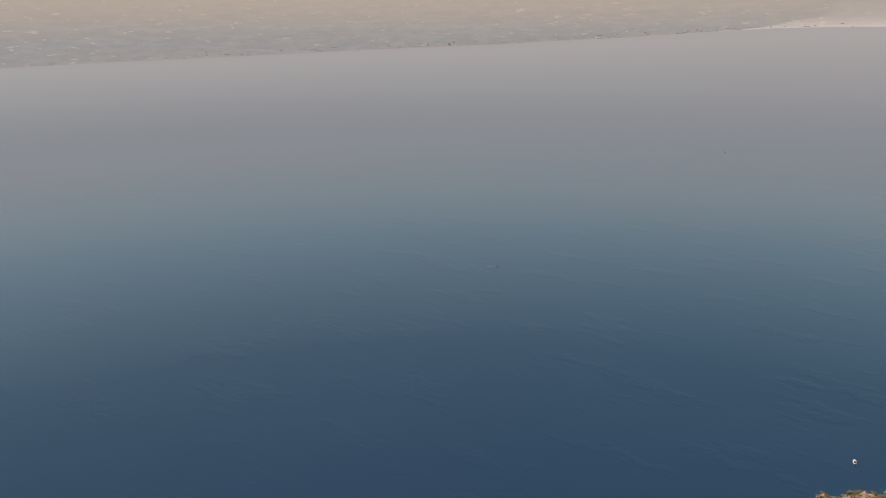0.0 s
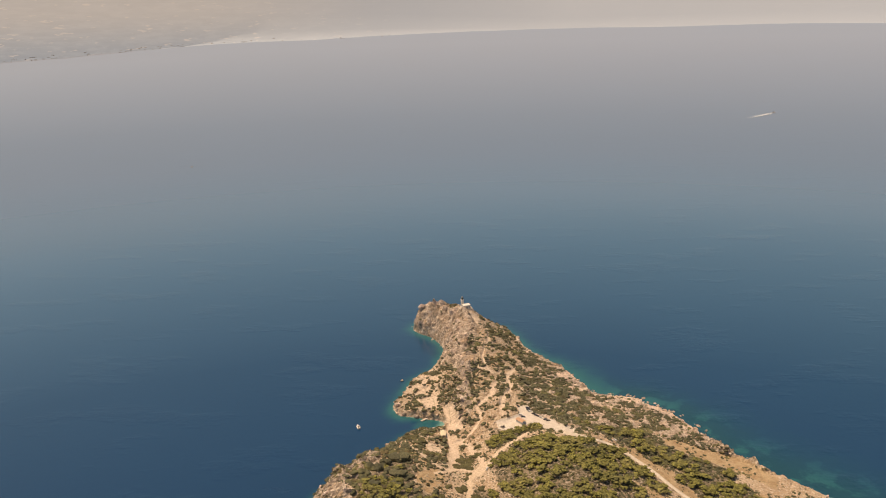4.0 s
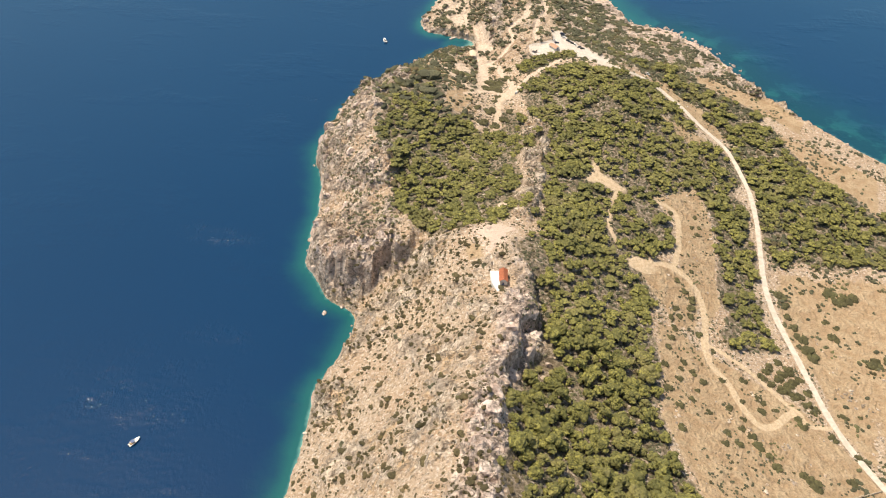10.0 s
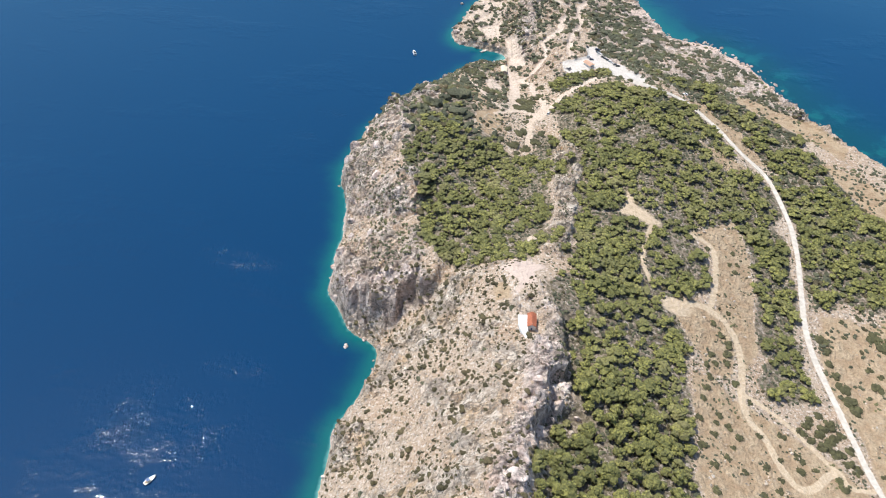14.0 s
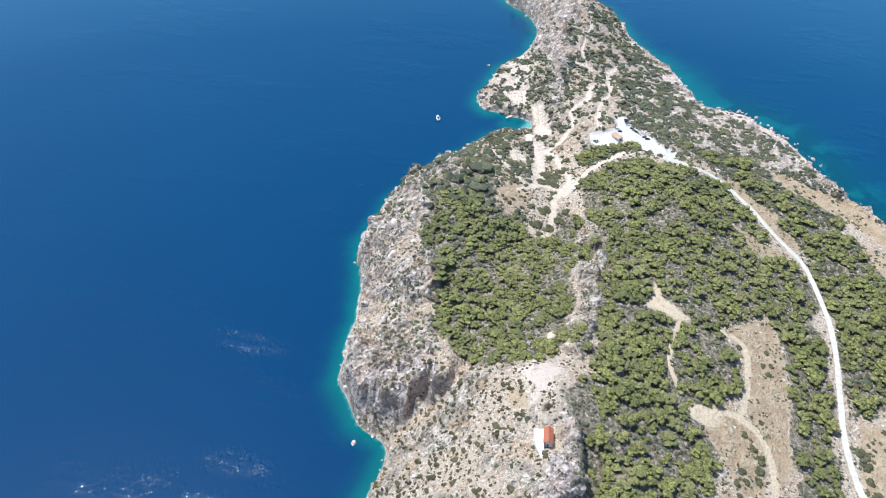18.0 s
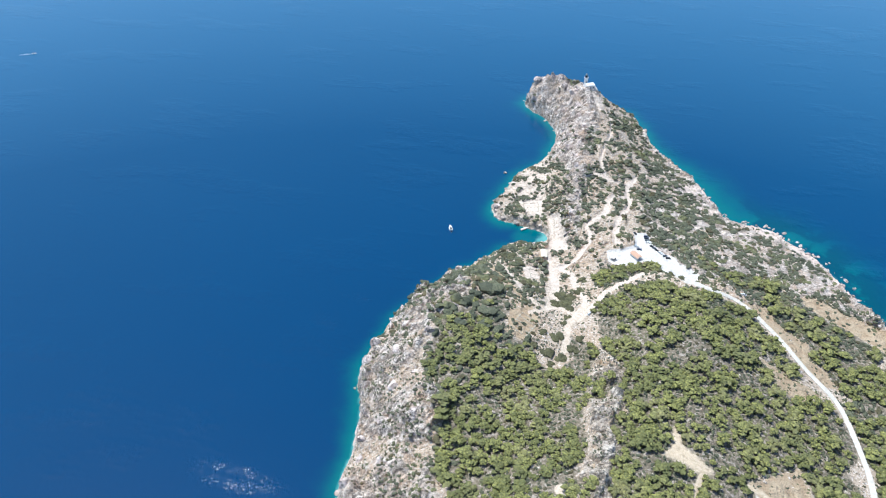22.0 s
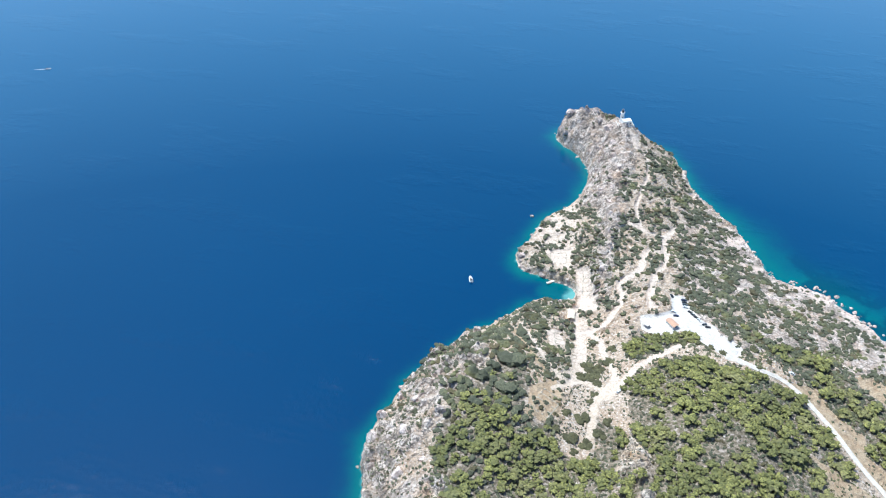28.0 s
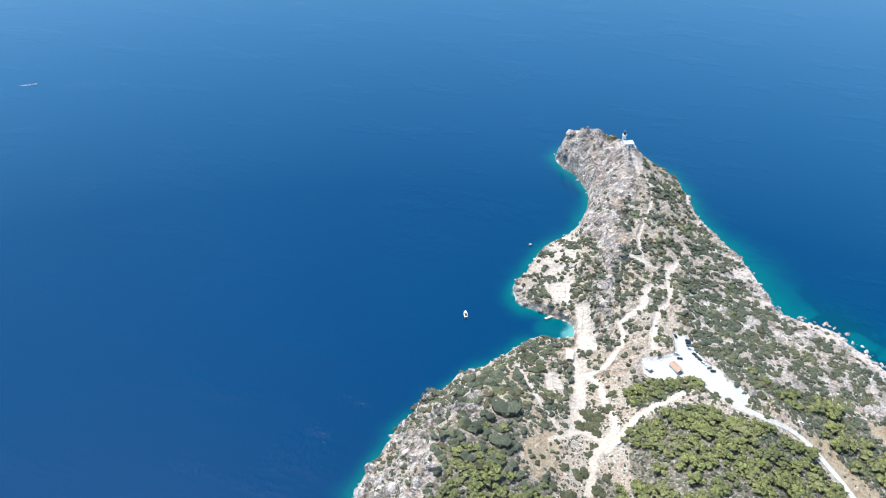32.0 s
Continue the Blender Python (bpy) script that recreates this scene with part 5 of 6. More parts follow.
def boulder(x, y, s, seed, mat, label, category="rock", group="", z=None):
    v, f = lumpy(2, 1.0, seed, 0.2, 0.8)
    g = np.random.default_rng(seed)
    for _ in range(9):
        way = g.normal(size=3)
        way /= np.linalg.norm(way)
        v = v - np.maximum(v @ way - g.uniform(0.45, 0.75), 0)[:, None] * way
    v = v * np.array([g.uniform(0.9, 1.5), g.uniform(0.8, 1.2), g.uniform(0.8, 1.1)]) * s
    me = bpy.data.meshes.new(category)
    me.from_pydata(v.tolist(), [], f.tolist())
    me.materials.append(mat)
    ob = new("boulder" if mat is ROCK else "shore_rock", me)
    ob.matrix_basis = pose(x, y, (ground_z(x, y) if z is None else z) + 0.15 * s, 0, 0, seed * 31 % 360)
    return tagged(ob, label, category, group)


for k, (x, y, s) in enumerate(((51, 233, 1.6), (51, 241, 1.5), (44, 228, 1.8), (39, 247, 2.6), (55, 229, 1.4), (42, 254, 2.2), (36, 236, 2.6), (40, 268, 2.4))):
    boulder(x, y, s, 600 + k, ROCK, "big pale limestone boulder below the ridge", "boulder", "boulders below the ridge")


for k, (x, y) in enumerate(((226, 264), (229, 262), (233, 263), (235, 270), (225, 270), (231, 267), (241, 257), (237, 260), (179, 217), (177, 214), (154, 181), (156, 184), (175, 190), (173, 193), (238, 234),
                            (119, 222), (117, 216), (120, 213), (116, 209), (157, 221), (160, 224), (128, 257), (130, 254), (172, 250), (169, 253), (149, 226), (151, 229))):
    for q in range(3):
        g = np.random.default_rng(1500 + 3 * k + q)
        boulder(x + g.uniform(-2, 2), y + g.uniform(-2, 2), g.uniform(0.5, 1.3), 1500 + 3 * k + q, ROCK, "pale limestone rock lying in the dry field", "rock", "rocks in the fields")


ICO3 = ico(3)


def crag(x, y, width, tall, turn_, seed, label):
    """A broad angular mass of rock, cut by random joint planes and sunk into the slope."""
    g = np.random.default_rng(seed)
    v, f = ICO3[0].copy(), ICO3[1]
    for _ in range(16):
        way = g.normal(size=3) * [1, 1, 0.6]
        way /= np.linalg.norm(way)
        over = np.maximum(v @ way - g.uniform(0.42, 0.8), 0)
        v = v - over[:, None] * way
    v = v * (1 + 0.06 * g.uniform(-1, 1, (len(v), 1))) * np.array([width * g.uniform(0.55, 0.95), width * g.uniform(0.4, 0.7), tall * 0.8])
    me = bpy.data.meshes.new("rock_outcrop")
    me.from_pydata(v.tolist(), [], f.tolist())
    me.materials.append(CLIFF)
    ob = new("rock_outcrop", me)
    ob.matrix_basis = pose(x, y, ground_z(x, y) - 0.28 * tall, g.uniform(-12, 12), g.uniform(-12, 12), turn_)
    return tagged(ob, label, "rock outcrop", "limestone outcrops")


INLET = [(-95, 345, 7, 6), (-78, 343, 8, 7), (-60, 346, 6, 6), (-104, 350, 6, 6)]
SEAWARD = [(-109, 372, 8, 8), (-110, 398, 7, 8), (-111, 415, 8, 9), (-116, 437, 7, 9), (-122, 462, 8, 10), (-128, 484, 9, 11), (-127, 503, 8, 10), (-120, 522, 8, 9), (-116, 541, 7, 8), (-108, 561, 8, 8), (-98, 583, 7, 7),
           (-84, 607, 7, 6), (-68, 626, 6, 6), (-99, 450, 9, 8), (-104, 478, 9, 8), (-98, 425, 8, 7), (-92, 392, 8, 7), (-103, 508, 9, 8), (-96, 536, 8, 7), (-85, 455, 8, 6), (-84, 490, 8, 6), (-78, 420, 8, 6)]
CREST = [(22, 204, 7, 5), (27, 218, 8, 6), (32, 229, 8, 9), (36, 238, 9, 11), (38, 249, 9, 11), (37, 260, 7, 9), (33, 272, 6, 5), (17, 190, 8, 5), (15, 176, 8, 5), (12, 160, 9, 5), (13, 144, 9, 5),
         (24, 240, 6, 4), (22, 228, 6, 4), (26, 252, 6, 4), (10, 170, 6, 4), (47, 237, 4.2, 5.5), (43, 228, 3, 3), (42, 262, 4, 5)]
SPINE = [(-66, 950, 9, 10), (-56, 958, 11, 14), (-46, 962, 10, 15), (-40, 952, 9, 11), (-30, 952, 8, 9), (-24, 940, 9, 8), (-58, 940, 8, 7), (-12, 922, 9, 7), (-20, 905, 9, 8), (-6, 900, 8, 7), (-14, 882, 9, 7), (-2, 872, 8, 7),
         (-16, 858, 8, 6), (4, 850, 8, 7), (-4, 834, 8, 6), (2, 815, 7, 6), (-10, 812, 7, 6), (0, 790, 7, 5), (3, 768, 6, 5), (5, 745, 6, 5), (6, 722, 6, 5), (3, 700, 6, 5), (3, 675, 6, 5)]
SHORES = [(-68, 720, 6, 5), (-71, 735, 7, 6), (-60, 706, 6, 4), (-58, 765, 6, 4), (60, 925, 7, 6), (70, 903, 8, 6), (84, 864, 7, 5), (66, 918, 5, 5), (96, 838, 6, 4), (116, 808, 6, 4), (-66, 752, 5, 4)]
n_done = 0
for places, label in ((INLET, "tall grey limestone buttress above the inlet"), (SEAWARD, "jagged pale limestone outcrop on the sea cliff"), (CREST, "jagged pale limestone outcrop on the ridge"), (SPINE, "jagged grey limestone outcrop on the cape"), (SHORES, "rugged pale limestone outcrop above the water")):
    for x, y, w_, h_ in places:
        crag(x, y, w_, h_, n_done * 37 % 60 - 30, 900 + n_done, label)
        n_done += 1
boulder(-70.5, 791, 2.4, 640, SEA_ROCK, "small pale rock islet in the sea", "rock", z=-0.4)
boulder(-95, 312, 2.3, 641, SEA_ROCK, "small pale rock islet close to the cliff", "rock", z=-0.4)
count = 0
for k in range(0, len(SHORE), 1):
    x, y = SHORE[k]
    if not (170 < y < 990 and x < 330):
        continue
    east = x > 140 and 600 < y < 760
    for q in range(4 if east else 1 if (x > 100 or y > 640) else int(k % 3 == 0)):
        jx, jy = (x + rng.uniform(-5, 9), y + rng.uniform(-4, 7)) if east else (x + rng.uniform(-3, 3), y + rng.uniform(-3, 3))
        s = rng.uniform(0.35, 1.25) ** 1.5 * 1.7
        if math.hypot(jx + 26, jy - 682) < 14:
            continue
        boulder(jx, jy, s, 700 + count, SEA_ROCK, "rough pale limestone rock at the waterline", "rock", "rocks along the shore", z=max(ground_z(jx, jy), -0.5))
        count += 1

# ---- road ----
line = np.array(ROAD, float)
for _ in range(3):
    line = np.vstack([line[:1], np.stack([line[:-1] * 0.75 + line[1:] * 0.25, line[:-1] * 0.25 + line[1:] * 0.75], 1).reshape(-1, 2), line[-1:]])
step = np.append(0, np.cumsum(np.hypot(*np.diff(line, axis=0).T)))
along = np.arange(0, step[-1], 1.5)
cx, cy = np.interp(along, step, line[:, 0]), np.interp(along, step, line[:, 1])
tx, ty = np.gradient(cx), np.gradient(cy)
tl = np.hypot(tx, ty)
nx_, ny_ = -ty / tl, tx / tl
half = 1.8 + 0.3 * wobble(along, along * 0, 12, 41, 2) + np.clip((40 - along) / 40, 0, 1) * 1.2
zc = np.maximum.reduce([levels(cx + nx_ * o * half, cy + ny_ * o * half) for o in (-1, -0.5, 0, 0.5, 1)])
zc = np.convolve(np.pad(zc, 4, "edge"), np.ones(9) / 9, "valid") + 0.25
cols = []
for o, dz in ((-1.0, -1.2), (-1.0, 0.0), (-0.4, 0.05), (0.4, 0.05), (1.0, 0.0), (1.0, -1.2)):
    cols.append(np.stack([cx + nx_ * o * half, cy + ny_ * o * half, zc + dz], 1))
road = numpy_mesh("road", np.stack(cols, 1).reshape(-1, 3), sheet_faces(len(along), 6)[:, ::-1], CONCRETE)
tagged(road, "narrow pale concrete road through the pines", "road", kind="structure")


# ---- the chapel on the crest ----
def chapel():
    m = pose(20.0, 288.5, CHAPEL_Z, 0, 0, 2) @ Matrix.Diagonal((0.82, 1.14, 1.0, 1))
    ob = thing("chapel", m, "small whitewashed chapel with an orange tiled roof", "chapel")
    for name, size, at in (("side_wall", (0.4, 8.0, 3.4), (-2.6, 0, 0)), ("side_wall", (0.4, 8.0, 3.4), (2.6, 0, 0)), ("end_wall", (4.8, 0.4, 3.4), (0, -3.8, 0)), ("end_wall", (4.8, 0.4, 3.4), (0, 3.8, 0))):
        part(name, block(size, at, 0.03), WHITEWASH, ob)
    for y in (-3.8, 3.8):
        part("gable", gable_wall(5.6, 1.5, 0.4, (0, y, 3.4)), WHITEWASH, ob)
    roof = part("roof", gable(5.6, 8.0, 1.5, 0.3, 0.15, (0, 0, 3.42)), TILES, ob, "orange clay tile roof")
    roof_row(roof, 5.6, 8.0, 1.5, 0.3, 3.42, TILES)
    part("apse", lathe([(1.4, 0), (1.4, 2.4), (0.9, 2.9), (0.1, 3.2)], 12, (0, 4.0, 0)), WHITEWASH, ob)
    door = part("door", block((1.0, 0.08, 2.0), (0, -4.04, 0.1), 0.02), BLUE, ob, "blue wooden door")
    part("door_handle", block((0.04, 0.05, 0.14), (0.35, -4.1, 1.0)), STEEL, door)
    for y in (-2.6, 2.2):
        w = part("window", block((0.08, 0.6, 0.9), (2.84, y, 1.3), 0.02), DARK, ob)
        part("sill", block((0.2, 0.8, 0.08), (2.9, y, 1.2)), WHITEWASH, w)
    part("cross", block((0.1, 0.1, 0.9), (0, -3.9, 5.0)), WHITEWASH, ob)
    bm = bmesh.new()
    plan = [(-9.4, 3.6, 2.4), (-2.85, 3.6, 2.6), (-2.85, -4.2, 3.2), (-1.6, -13.0, 5.2), (-3.6, -13.4, 4.8), (-8.2, -4.6, 2.8)]
    top = [bm.verts.new(p) for p in plan]
    low = [bm.verts.new((x, y, -3.0)) for x, y, z in plan]
    bm.faces.new(top[::-1])
    for k in range(6):
        bm.faces.new((top[k], top[(k + 1) % 6], low[(k + 1) % 6], low[k]))
    bmesh.ops.recalc_face_normals(bm, faces=bm.faces)
    annex = part("court", bm, WHITEWASH, ob, "whitewashed court tapering down the ridge")
    part("parapet", block((0.3, 7.4, 0.5), (-8.8, -0.4, 2.3), 0.03, 1.0, -8), WHITEWASH, annex)
    return ob


chapel()


# ---- the lighthouse ----
def lighthouse():
    ob = thing("lighthouse", pose(1.0, 940.0, LIGHT_Z, 0, 0, 20) @ Matrix.Diagonal((1.15, 1.15, 1.4, 1)), "white stone lighthouse tower beside a keeper's house", "lighthouse")
    tower = part("tower", lathe([(2.3, 0), (2.2, 0.6), (1.9, 0.8), (1.65, 6.6), (1.7, 6.9), (2.2, 7.2), (2.2, 7.5)], 16, (-1.5, 2.0, 0)), WHITEWASH, ob)
    for k in range(10):
        a = k * math.pi / 5
        part("railing_post", lathe([(0.05, 0), (0.05, 1.0)], 6, (-1.5 + 2.1 * math.cos(a), 2.0 + 2.1 * math.sin(a), 7.5)), STEEL, tower)
    ring = bmesh.new()
    for k in range(20):
        a0, a1 = k * math.pi / 10, (k + 1) * math.pi / 10
        vs = [ring.verts.new((-1.5 + r * math.cos(a), 2.0 + r * math.sin(a), z)) for r, z in ((2.05, 8.5), (2.15, 8.5)) for a in (a0, a1)]
        ring.faces.new((vs[0], vs[1], vs[3], vs[2]))
    part("handrail", ring, STEEL, tower)
    part("lantern", lathe([(1.15, 7.5), (1.15, 9.6)], 10, (-1.5, 2.0, 0)), GLASS, ob, "dark glazed lantern")
    part("dome", lathe([(1.35, 9.6), (1.2, 10.1), (0.7, 10.6), (0.15, 10.8), (0.1, 11.3)], 12, (-1.5, 2.0, 0)), STEEL, ob, "grey metal dome")
    part("tower_window", block((0.7, 0.2, 1.0), (-1.5, 0.12, 3.6), 0.02), DARK, ob)
    house = part("keepers_house", block((8.0, 6.0, 3.4), (1.4, -3.6, 0), 0.04), WHITEWASH, ob)
    part("flat_roof", block((8.5, 6.5, 0.3), (1.4, -3.6, 3.4), 0.03), WHITEWASH, house)
    part("door", block((1.0, 0.12, 2.1), (1.4, -6.64, 0.05), 0.02), BLUE, house, "blue door")
    for x in (-1.4, 4.2):
        part("window", block((0.9, 0.12, 1.2), (x, -6.64, 1.1), 0.02), DARK, house)
    wall = thing("yard_wall", pose(1.0, 936.0, LIGHT_Z, 0, 0, 20), "low white stone wall round the lighthouse yard", "wall")
    for size, at in (((0.4, 13, 1.1), (-6.5, 0, -0.2)), ((0.4, 13, 1.1), (10.2, 0, -0.2)), ((16.3, 0.4, 1.1), (1.85, -6.6, -0.2))):
        part("wall_run", block(size, at, 0.04), WHITEWASH, wall)


lighthouse()


# ---- the kiosk, a shed and a shelter ----
def kiosk():
    ob = thing("kiosk", pose(60.5, 631.5, KIOSK_Z, 0, 0, 42), "low white ticket office with a faded orange roof", "building")
    walls = part("walls", block((4.6, 8.4, 2.7), (0, 0, 0), 0.03), WHITEWASH, ob)
    part("roof", gable(4.8, 8.6, 0.9, 0.5, 0.14, (0, 0, 2.72)), OCHRE, ob, "faded orange roof")
    for y in (-4.2, 4.2):
        part("gable", gable_wall(4.6, 0.85, 0.3, (0, y * 0.96, 2.7)), WHITEWASH, ob)
    part("door", block((0.1, 0.95, 2.05), (2.34, -1.4, 0.05), 0.02), BLUE, walls, "blue door")
    for y in (0.8, 2.8):
        part("window", block((0.1, 1.1, 1.0), (2.34, y, 1.0), 0.02), DARK, walls)
    part("window", block((1.6, 0.1, 1.0), (0, -4.24, 1.0), 0.02), DARK, walls)
    shed = thing("open_shed", pose(42.0, 629.0, SHED_Z, 0, 0, -38), "small open shed with a pale flat roof", "shed")
    for x in (-2.2, 2.2):
        for y in (-1.6, 1.6):
            part("post", block((0.16, 0.16, 2.4), (x, y, 0)), STEEL, shed)
    part("roof", block((5.2, 4.0, 0.14), (0, 0, 2.4), 0.02), CONCRETE, shed)
    part("back_wall", block((4.4, 0.15, 2.3), (0, 1.7, 0)), DARK, shed, "dark back wall")
    cover_ = thing("excavation_shelter", pose(-15.5, 645.0, SHELTER_Z, 0, 0, 6), "shelter with a cream pitched roof over the ruins", "shelter")
    for x in (-2.2, 2.2):
        for y in (-4.6, 0, 4.6):
            part("post", block((0.15, 0.15, 2.6), (x, y, 0)), STEEL, cover_)
    part("roof", gable(4.8, 10.0, 0.7, 0.4, 0.1, (0, 0, 2.6)), CANVAS, cover_)


kiosk()


# ---- the house beside the road ----
def road_house():
    ob = thing("house", pose(206, 178.5, HOUSE_Z, 0, 0, 112), "low cream house with an orange tiled roof beside the road", "house")
    walls = part("walls", block((7.0, 9.5, 3.0), (0, 0, 0), 0.04), WHITEWASH, ob)
    roof = part("roof", gable(7.0, 9.5, 1.5, 0.5, 0.15, (0, 0, 3.02)), TILES, ob, "orange clay tile roof")
    roof_row(roof, 7.0, 9.5, 1.5, 0.5, 3.02, TILES)
    for y in (-4.6, 4.6):
        part("gable", gable_wall(7.0, 1.45, 0.3, (0, y, 3.0)), WHITEWASH, ob)
    part("door", block((0.1, 1.0, 2.05), (3.54, 0.5, 0.05), 0.02), BLUE, walls, "blue door")
    for y in (-2.8, 2.8):
        part("window", block((0.1, 1.1, 1.1), (3.54, y, 1.0), 0.02), DARK, walls)
    part("chimney", block((0.6, 0.6, 1.4), (-1.2, 2.5, 3.6), 0.03), WHITEWASH, ob)
    wall = thing("garden_wall", pose(0, 0, 0), "low pale stone wall along the house plot", "wall")
    for k in range(8):
        x, y = 190 + 4.2 * (k + 0.5), 182 + 1.85 * (k + 0.5)
        part("wall_run", block((4.6, 0.45, 1.1), (x, y, ground_z(x, y) - 0.3), 0.05, 1.0, 23.8), RUIN, wall)


road_house()


# ---- ruins ----
def foundation(x, y, w, l, turn, rooms, label):
    """The footings of an ancient building: rows of worn blocks round its rooms."""
    z = ground_z(x, y)
    ob = thing("ruined_foundation", pose(x, y, z, 0, 0, turn), label, "ruin", "ancient foundations")
    runs = [((-w / 2, -l / 2), (w / 2, -l / 2)), ((-w / 2, l / 2), (w / 2, l / 2)), ((-w / 2, -l / 2), (-w / 2, l / 2)), ((w / 2, -l / 2), (w / 2, l / 2))]
    runs += [((-w / 2, -l / 2 + l * k / rooms), (w / 2, -l / 2 + l * k / rooms)) for k in range(1, rooms)]
    inv = ob.matrix_basis
    for (ax, ay), (bx_, by_) in runs:
        n_ = max(1, int(math.hypot(bx_ - ax, by_ - ay) / 1.5))
        for k in range(n_):
            if rng.random() < 0.25:
                continue
            u = (k + 0.5) / n_
            qx, qy = ax + (bx_ - ax) * u, ay + (by_ - ay) * u
            wp = inv @ Vector((qx, qy, 0))
            along_x = abs(bx_ - ax) > abs(by_ - ay)
            size = (1.35, 0.75, rng.uniform(0.5, 0.8)) if along_x else (0.75, 1.35, rng.uniform(0.5, 0.8))
            part("stone_block", block(size, (qx, qy, ground_z(wp.x, wp.y) - z - 0.3), 0.08, 0.94, rng.uniform(-4, 4)), RUIN, ob)


foundation(-20, 529, 14, 22, -20, 4, "long ancient footings of worn tan stone blocks")
foundation(-18, 610, 12, 15, 12, 2, "square ancient footings of tan stone blocks")
foundation(-7, 690, 7, 26, 4, 5, "narrow ancient stoa footings beside the cove")
foundation(-36, 724, 14, 16, 8, 2, "ancient court footings on the pale terrace")
foundation(-11, 568, 8, 12, -15, 2, "low broken footings beside the pale path")
foundation(46, 706, 9, 14, 10, 1, "low stone footings on reddish earth")
jetty = thing("jetty", pose(-38, 696, 0.0, 0, 0, 42), "small pale stone landing jetty in the cove", "jetty")
part("deck", block((9.0, 2.2, 0.5), (0, 0, 0.5), 0.08), CONCRETE, jetty)
part("footing", block((8.6, 1.9, 3.0), (0, 0, -2.5), 0.1), RUIN, jetty)


# ---- cars ----
def car(paint_mat, m, label, tall=1.0):
    ob = thing("car", m, label, "car", "parked cars")
    bm = bmesh.new()
    outline = [(-2.1, 0.35), (-2.1, 0.85), (-1.95, 0.98), (1.0, 0.98), (2.0, 0.82), (2.12, 0.6), (2.12, 0.35)]
    sides = [[bm.verts.new((x, y, z * tall)) for x, z in outline] for y in (-0.86, 0.86)]
    for k in range(7):
        bm.faces.new((sides[0][k], sides[0][(k + 1) % 7], sides[1][(k + 1) % 7], sides[1][k]))
    bm.faces.new(sides[0][::-1])
    bm.faces.new(sides[1])
    bmesh.ops.recalc_face_normals(bm, faces=bm.faces)
    bmesh.ops.bevel(bm, geom=bm.edges[:], offset=0.05, segments=1, affect="EDGES")
    part("body", bm, paint_mat, ob)
    cab = block((2.5, 1.5, 0.46 * tall), (-0.45, 0, 0.97 * tall), 0.0, 0.82)
    part("window_band", cab, GLASS, ob, "dark windows")
    part("roof", block((1.95, 1.22, 0.07), (-0.45, 0, 1.42 * tall), 0.02), paint_mat, ob)
    for x in (-1.3, 1.3):
        for y in (-0.8, 0.8):
            bm = lathe([(0.32, -0.11), (0.32, 0.11)], 12)
            bmesh.ops.transform(bm, matrix=Matrix.Translation((x, y, 0.32)) @ Matrix.Rotation(math.pi / 2, 4, "X"), verts=bm.verts)
            wheel = part("wheel", bm, RUBBER, ob)
            bm = lathe([(0.19, -0.12), (0.19, 0.12)], 8)
            bmesh.ops.transform(bm, matrix=Matrix.Translation((x, y, 0.32)) @ Matrix.Rotation(math.pi / 2, 4, "X"), verts=bm.verts)
            part("rim", bm, STEEL, wheel)
    for y in (-0.6, 0.6):
        part("headlight", block((0.06, 0.32, 0.14), (2.1, y, 0.62 * tall)), GEL, ob)
        part("tail_light", block((0.06, 0.25, 0.16), (-2.1, y, 0.75 * tall)), TILES, ob)
    return ob


PAINTS = {"black": paint("black_paint", (0.012, 0.012, 0.014)), "grey": paint("grey_paint", (0.10, 0.11, 0.12)), "white": paint("white_car_paint", (0.75, 0.75, 0.74)),
          "blue": paint("dark_blue_paint", (0.015, 0.025, 0.07))}
CARS = [(60, 669, 115, "black"), (69.5, 667.5, 5, "blue"), (70, 664.5, 5, "black"), (70.4, 661.6, 5, "grey"), (71, 658.6, 5, "white"), (74.5, 653, -32, "black"), (76.6, 650.4, -32, "grey"),
        (78.8, 647.8, -32, "black"), (81, 645.2, -32, "white"), (85, 641.5, 40, "grey"), (87.5, 638.5, 15, "black"), (63.5, 644, 10, "blue"), (61, 648.5, 10, "white")]
first = {}
for x, y, turn_, colour in CARS:
    m = pose(x, y, ground_z(x, y) + 0.02, 0, 0, turn_)
    if colour in first:
        copy_thing(first[colour], m)
    else:
        first[colour] = car(PAINTS[colour], m, {"blue": "dark blue", "black": "black", "grey": "dark grey", "white": "white"}[colour] + " hatchback parked on the pale gravel")
van = car(PAINTS["white"], pose(27.0, 557.5, ground_z(27, 557.5) + 0.02, 0, 0, 70), "white van parked beside the dirt path", 1.35)
van.name = "van"
copy_thing(van, pose(147, 611.5, ground_z(147, 611.5) + 0.02, 0, 0, 150))["label"] = "white camper van parked on bare earth beside the road"


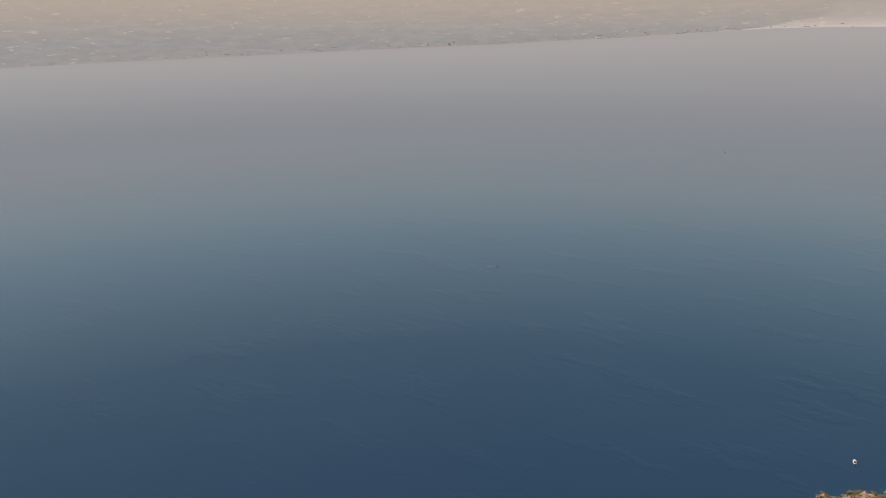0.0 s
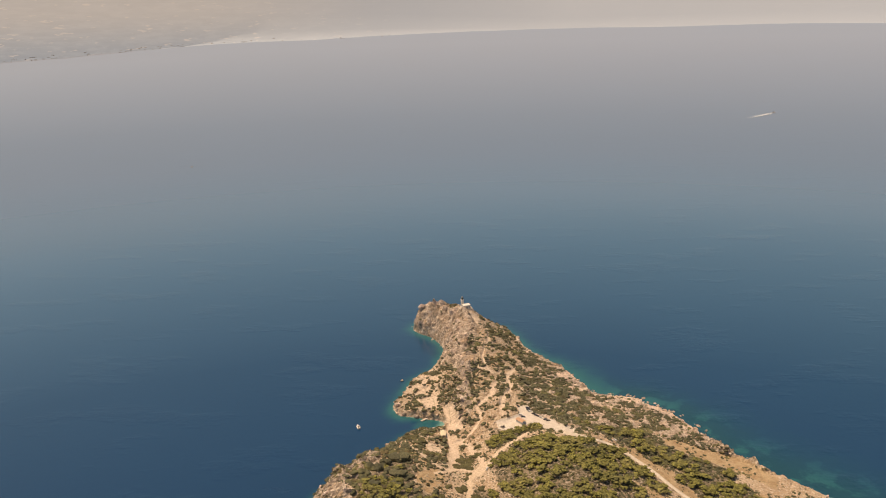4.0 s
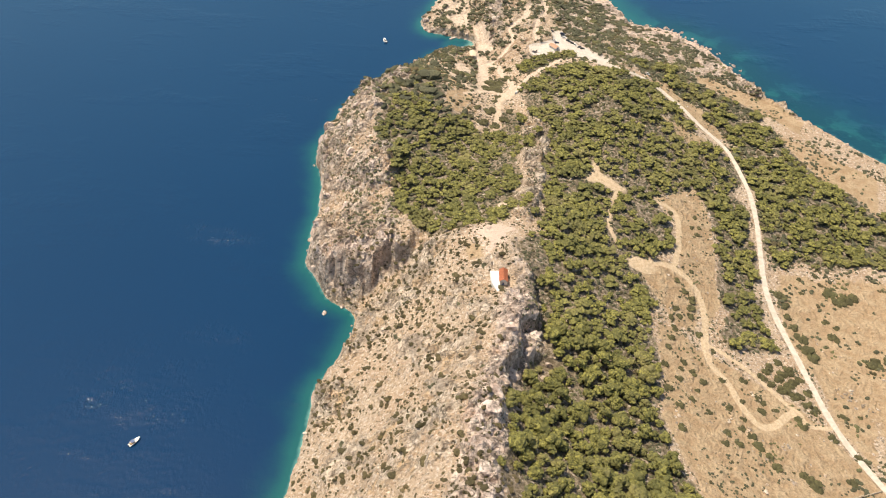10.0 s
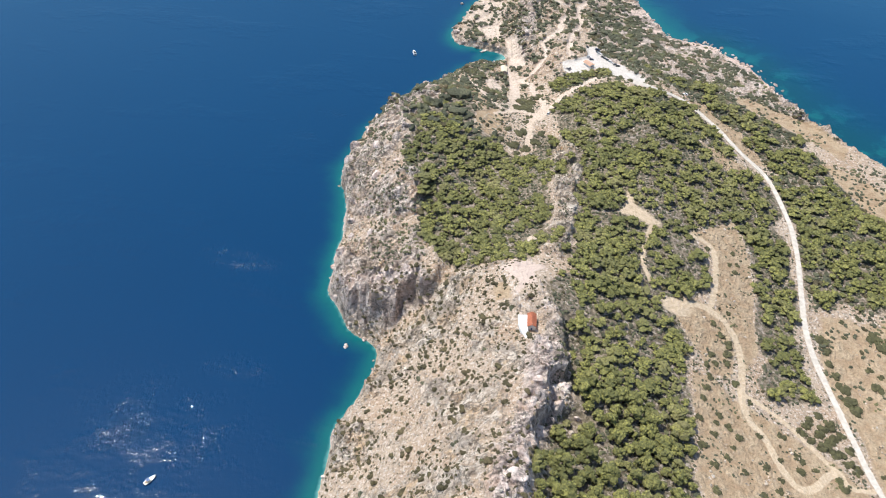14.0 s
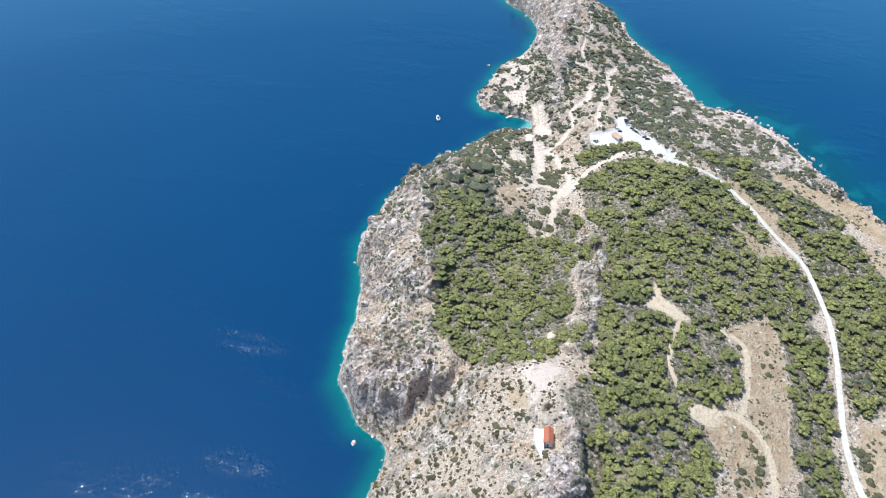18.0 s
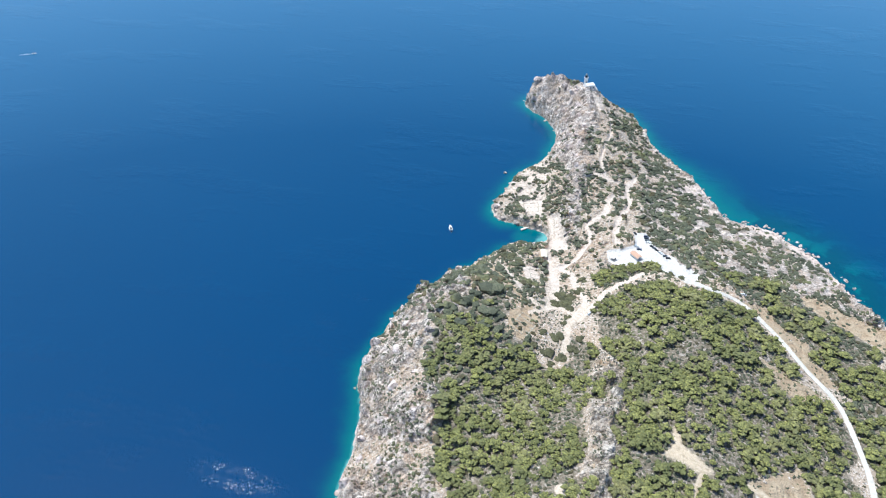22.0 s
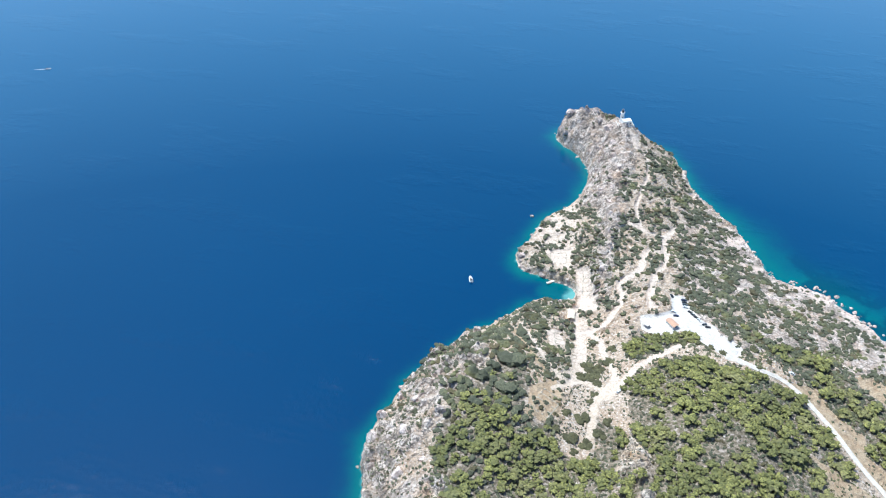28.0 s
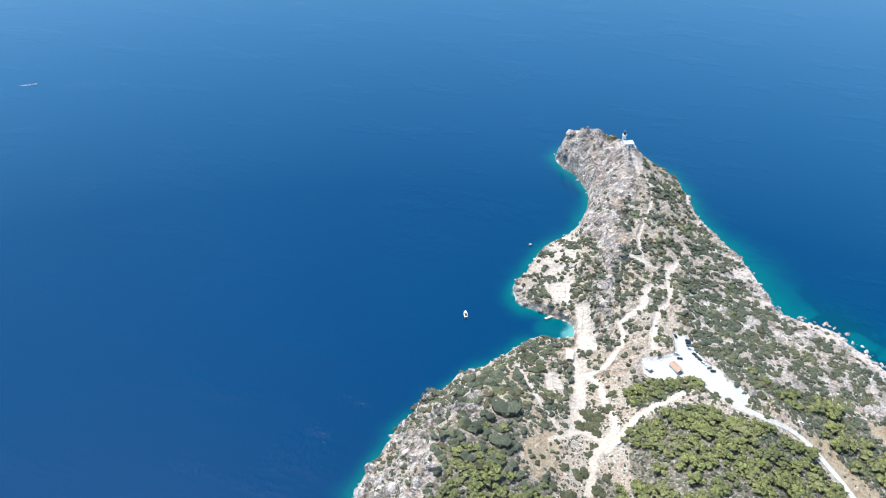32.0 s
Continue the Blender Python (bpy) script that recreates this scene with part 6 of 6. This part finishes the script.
# ---- boats ----
def hull(length, beam, depth, mat, parent, name="hull"):
    bm = bmesh.new()
    rows = []
    for k in range(9):
        u = k / 8
        w = beam / 2 * (1 - max(0.0, (u - 0.45) / 0.55) ** 2.2) * (0.85 + 0.15 * min(1, u * 4))
        x = -length / 2 + length * u
        rise = 0.35 * depth * u * u
        rows.append([bm.verts.new(p) for p in ((x, -w, depth * 0.75 + rise), (x, -w * 0.8, 0.0), (x, 0, -depth * 0.3 * (1 - u)), (x, w * 0.8, 0.0), (x, w, depth * 0.75 + rise))])
    for a, b in zip(rows[:-1], rows[1:]):
        for k in range(4):
            bm.faces.new((a[k], a[k + 1], b[k + 1], b[k]))
        bm.faces.new((a[4], a[0], b[0], b[4]))
    bm.faces.new(rows[0])
    bmesh.ops.recalc_face_normals(bm, faces=bm.faces)
    return part(name, bm, mat, parent)


def motor_boat(m, length, label, group="motor boats"):
    ob = thing("motor_boat", m, label, "boat", group)
    k = length / 7.0
    hull(length, 2.4 * k, 1.1 * k, GEL, ob)
    part("cockpit", block((2.6 * k, 1.6 * k, 0.08), (-1.6 * k, 0, 0.88 * k)), TEAK, ob, "brown cockpit floor")
    part("console", block((1.0 * k, 1.1 * k, 0.7 * k), (-0.2 * k, 0, 0.9 * k), 0.06, 0.8), GEL, ob)
    part("windscreen", block((0.1 * k, 1.2 * k, 0.5 * k), (0.45 * k, 0, 1.2 * k), 0.0, 0.9), GLASS, ob, "dark windscreen")
    part("engine", block((0.5 * k, 0.5 * k, 1.0 * k), (-3.6 * k, 0, 0.4 * k), 0.05), DARK, ob, "black outboard engine")
    part("canopy", block((1.8 * k, 1.9 * k, 0.08), (-0.9 * k, 0, 2.1 * k), 0.02), BLUE, ob, "dark blue canopy")
    for x in (-1.6, -0.2):
        for y in (-0.85, 0.85):
            part("canopy_post", lathe([(0.03, 0.9 * k), (0.03, 2.1 * k)], 6, (x * k, y * k, 0)), STEEL, ob)
    return ob


def anchored_boat(m):
    """A broad open boat: a white rim and foredeck round a dark well."""
    ob = thing("motor_boat", m, "white anchored motor boat with a dark open cockpit", "boat", "motor boats")
    hull(8.4, 3.4, 1.5, GEL, ob)
    part("cockpit", block((4.0, 2.2, 0.1), (-2.0, -0.25, 1.3), 0.02), DARK, ob, "dark cockpit well")
    part("coaming", block((4.2, 0.35, 0.35), (-1.9, 1.3, 1.25), 0.06), GEL, ob)
    part("foredeck", block((2.6, 2.3, 0.35), (1.5, 0, 1.25), 0.1, 0.7), GEL, ob)
    part("windscreen", block((0.12, 2.0, 0.6), (0.3, 0, 1.5), 0.0, 0.9), GLASS, ob, "dark windscreen")
    part("stern_bench", block((0.8, 2.3, 0.5), (-3.7, 0, 1.2), 0.06), GEL, ob)
    part("engine", block((0.6, 0.6, 1.1), (-4.4, 0, 0.5), 0.06), DARK, ob, "black outboard engine")
    part("rail", lathe([(0.05, 1.5), (0.04, 3.4)], 6, (-3.2, 0.9, 0)), STEEL, ob, "slim stern pole")


anchored_boat(pose(-106.5, 680.5, 0.05, 0, 0, 110))
motor_boat(pose(-184, 203, 0.05, 0, 0, 55), 7.5, "white open motor boat drifting under the cliffs")
speed = motor_boat(pose(1150, 2975, float(far_rise(np.array(1150.0), np.array(2975.0))) + 2.6, 0, 0, 28), 16, "white speedboat running with a foaming wake")
motor_boat(pose(-735, 950, 0.1, 0, 0, 25), 6, "small white motor boat far out")
motor_boat(pose(-876, 2308, float(far_rise(np.array(-876.0), np.array(2308.0))) + 0.9, 0, 0, 150), 10, "small white boat far out in the haze")


def wake(x, y, turn_, length, width, label):
    """Foam behind a boat, two spreading lines and a churned middle."""
    bm = bmesh.new()
    d, s = Vector((math.cos(radians(turn_)), math.sin(radians(turn_)))), Vector((-math.sin(radians(turn_)), math.cos(radians(turn_))))
    n_ = 40
    for spread_, thick_ in ((-1, 0.18), (0, 0.3), (1, 0.18)):
        last = None
        for k in range(n_ + 1):
            u = k / n_
            reach_ = length * u * (1 if spread_ else 0.8)
            c = Vector((x, y)) - d * reach_ + s * spread_ * width * (0.2 + 0.8 * u) * 0.5
            w = width * thick_ * (1 - 0.75 * u) * (0.6 + 0.4 * math.sin(k * 2.7 + spread_))
            pts = [c - s * w, c + s * w]
            row = [bm.verts.new((p.x, p.y, float(far_rise(np.array(p.x), np.array(p.y))) + (2.4 if y > 2000 else 0.25))) for p in pts]
            if last:
                bm.faces.new((last[0], row[0], row[1], last[1]))
            last = row
    ob = part("wake", bm, FOAM, None)
    tagged(ob, label, "wake", kind="stuff")


wake(1141, 2970, 28, 130, 14, "white foaming wake behind a speedboat")
wake(-738, 948.5, 25, 16, 2.0, "thin white wake behind a small boat")

# ---- buildings and fields across the gulf ----
fa, fr = rng.uniform(-92, -6, 420), rng.uniform(4802, 4890, 420) ** 1.0
fa = np.where(rng.random(420) < 0.35, rng.uniform(-45, -20, 420), fa)
qx, qy = np.sin(np.radians(fa)) * fr, np.cos(np.radians(fa)) * fr - 40
qz = 405 - 4800 * np.tan(np.radians(np.interp(fa, FAR_AZ, FAR_DIP))) - 6 + np.interp(fr, [4790, 4800, 4900, 4985], [-25, 3, 60, 150]) * np.interp(fa, [-95, -12, 2, 6], [1, 1, 0.25, -0.2])
cube = np.array([(a, b, c) for c in (0, 1) for a, b in ((-1, -1), (1, -1), (1, 1), (-1, 1))], float)
cube_f = np.array([(4, 5, 6), (4, 6, 7), (0, 1, 5), (0, 5, 4), (1, 2, 6), (1, 6, 5), (2, 3, 7), (2, 7, 6), (3, 0, 4), (3, 4, 7)])
town = scattered("far_town", [(cube * [1, 0.3, 0.5], cube_f), (cube * [0.5, 0.4, 0.9], cube_f), (cube * [2.6, 0.3, 0.25], cube_f)], qx, qy, qz, rng.uniform(2, 7, 420), np.radians(-fa), np.ones(420), FAR_PALE)
tagged(town, "pale hazy buildings strung along the far coast", "buildings", kind="stuff")
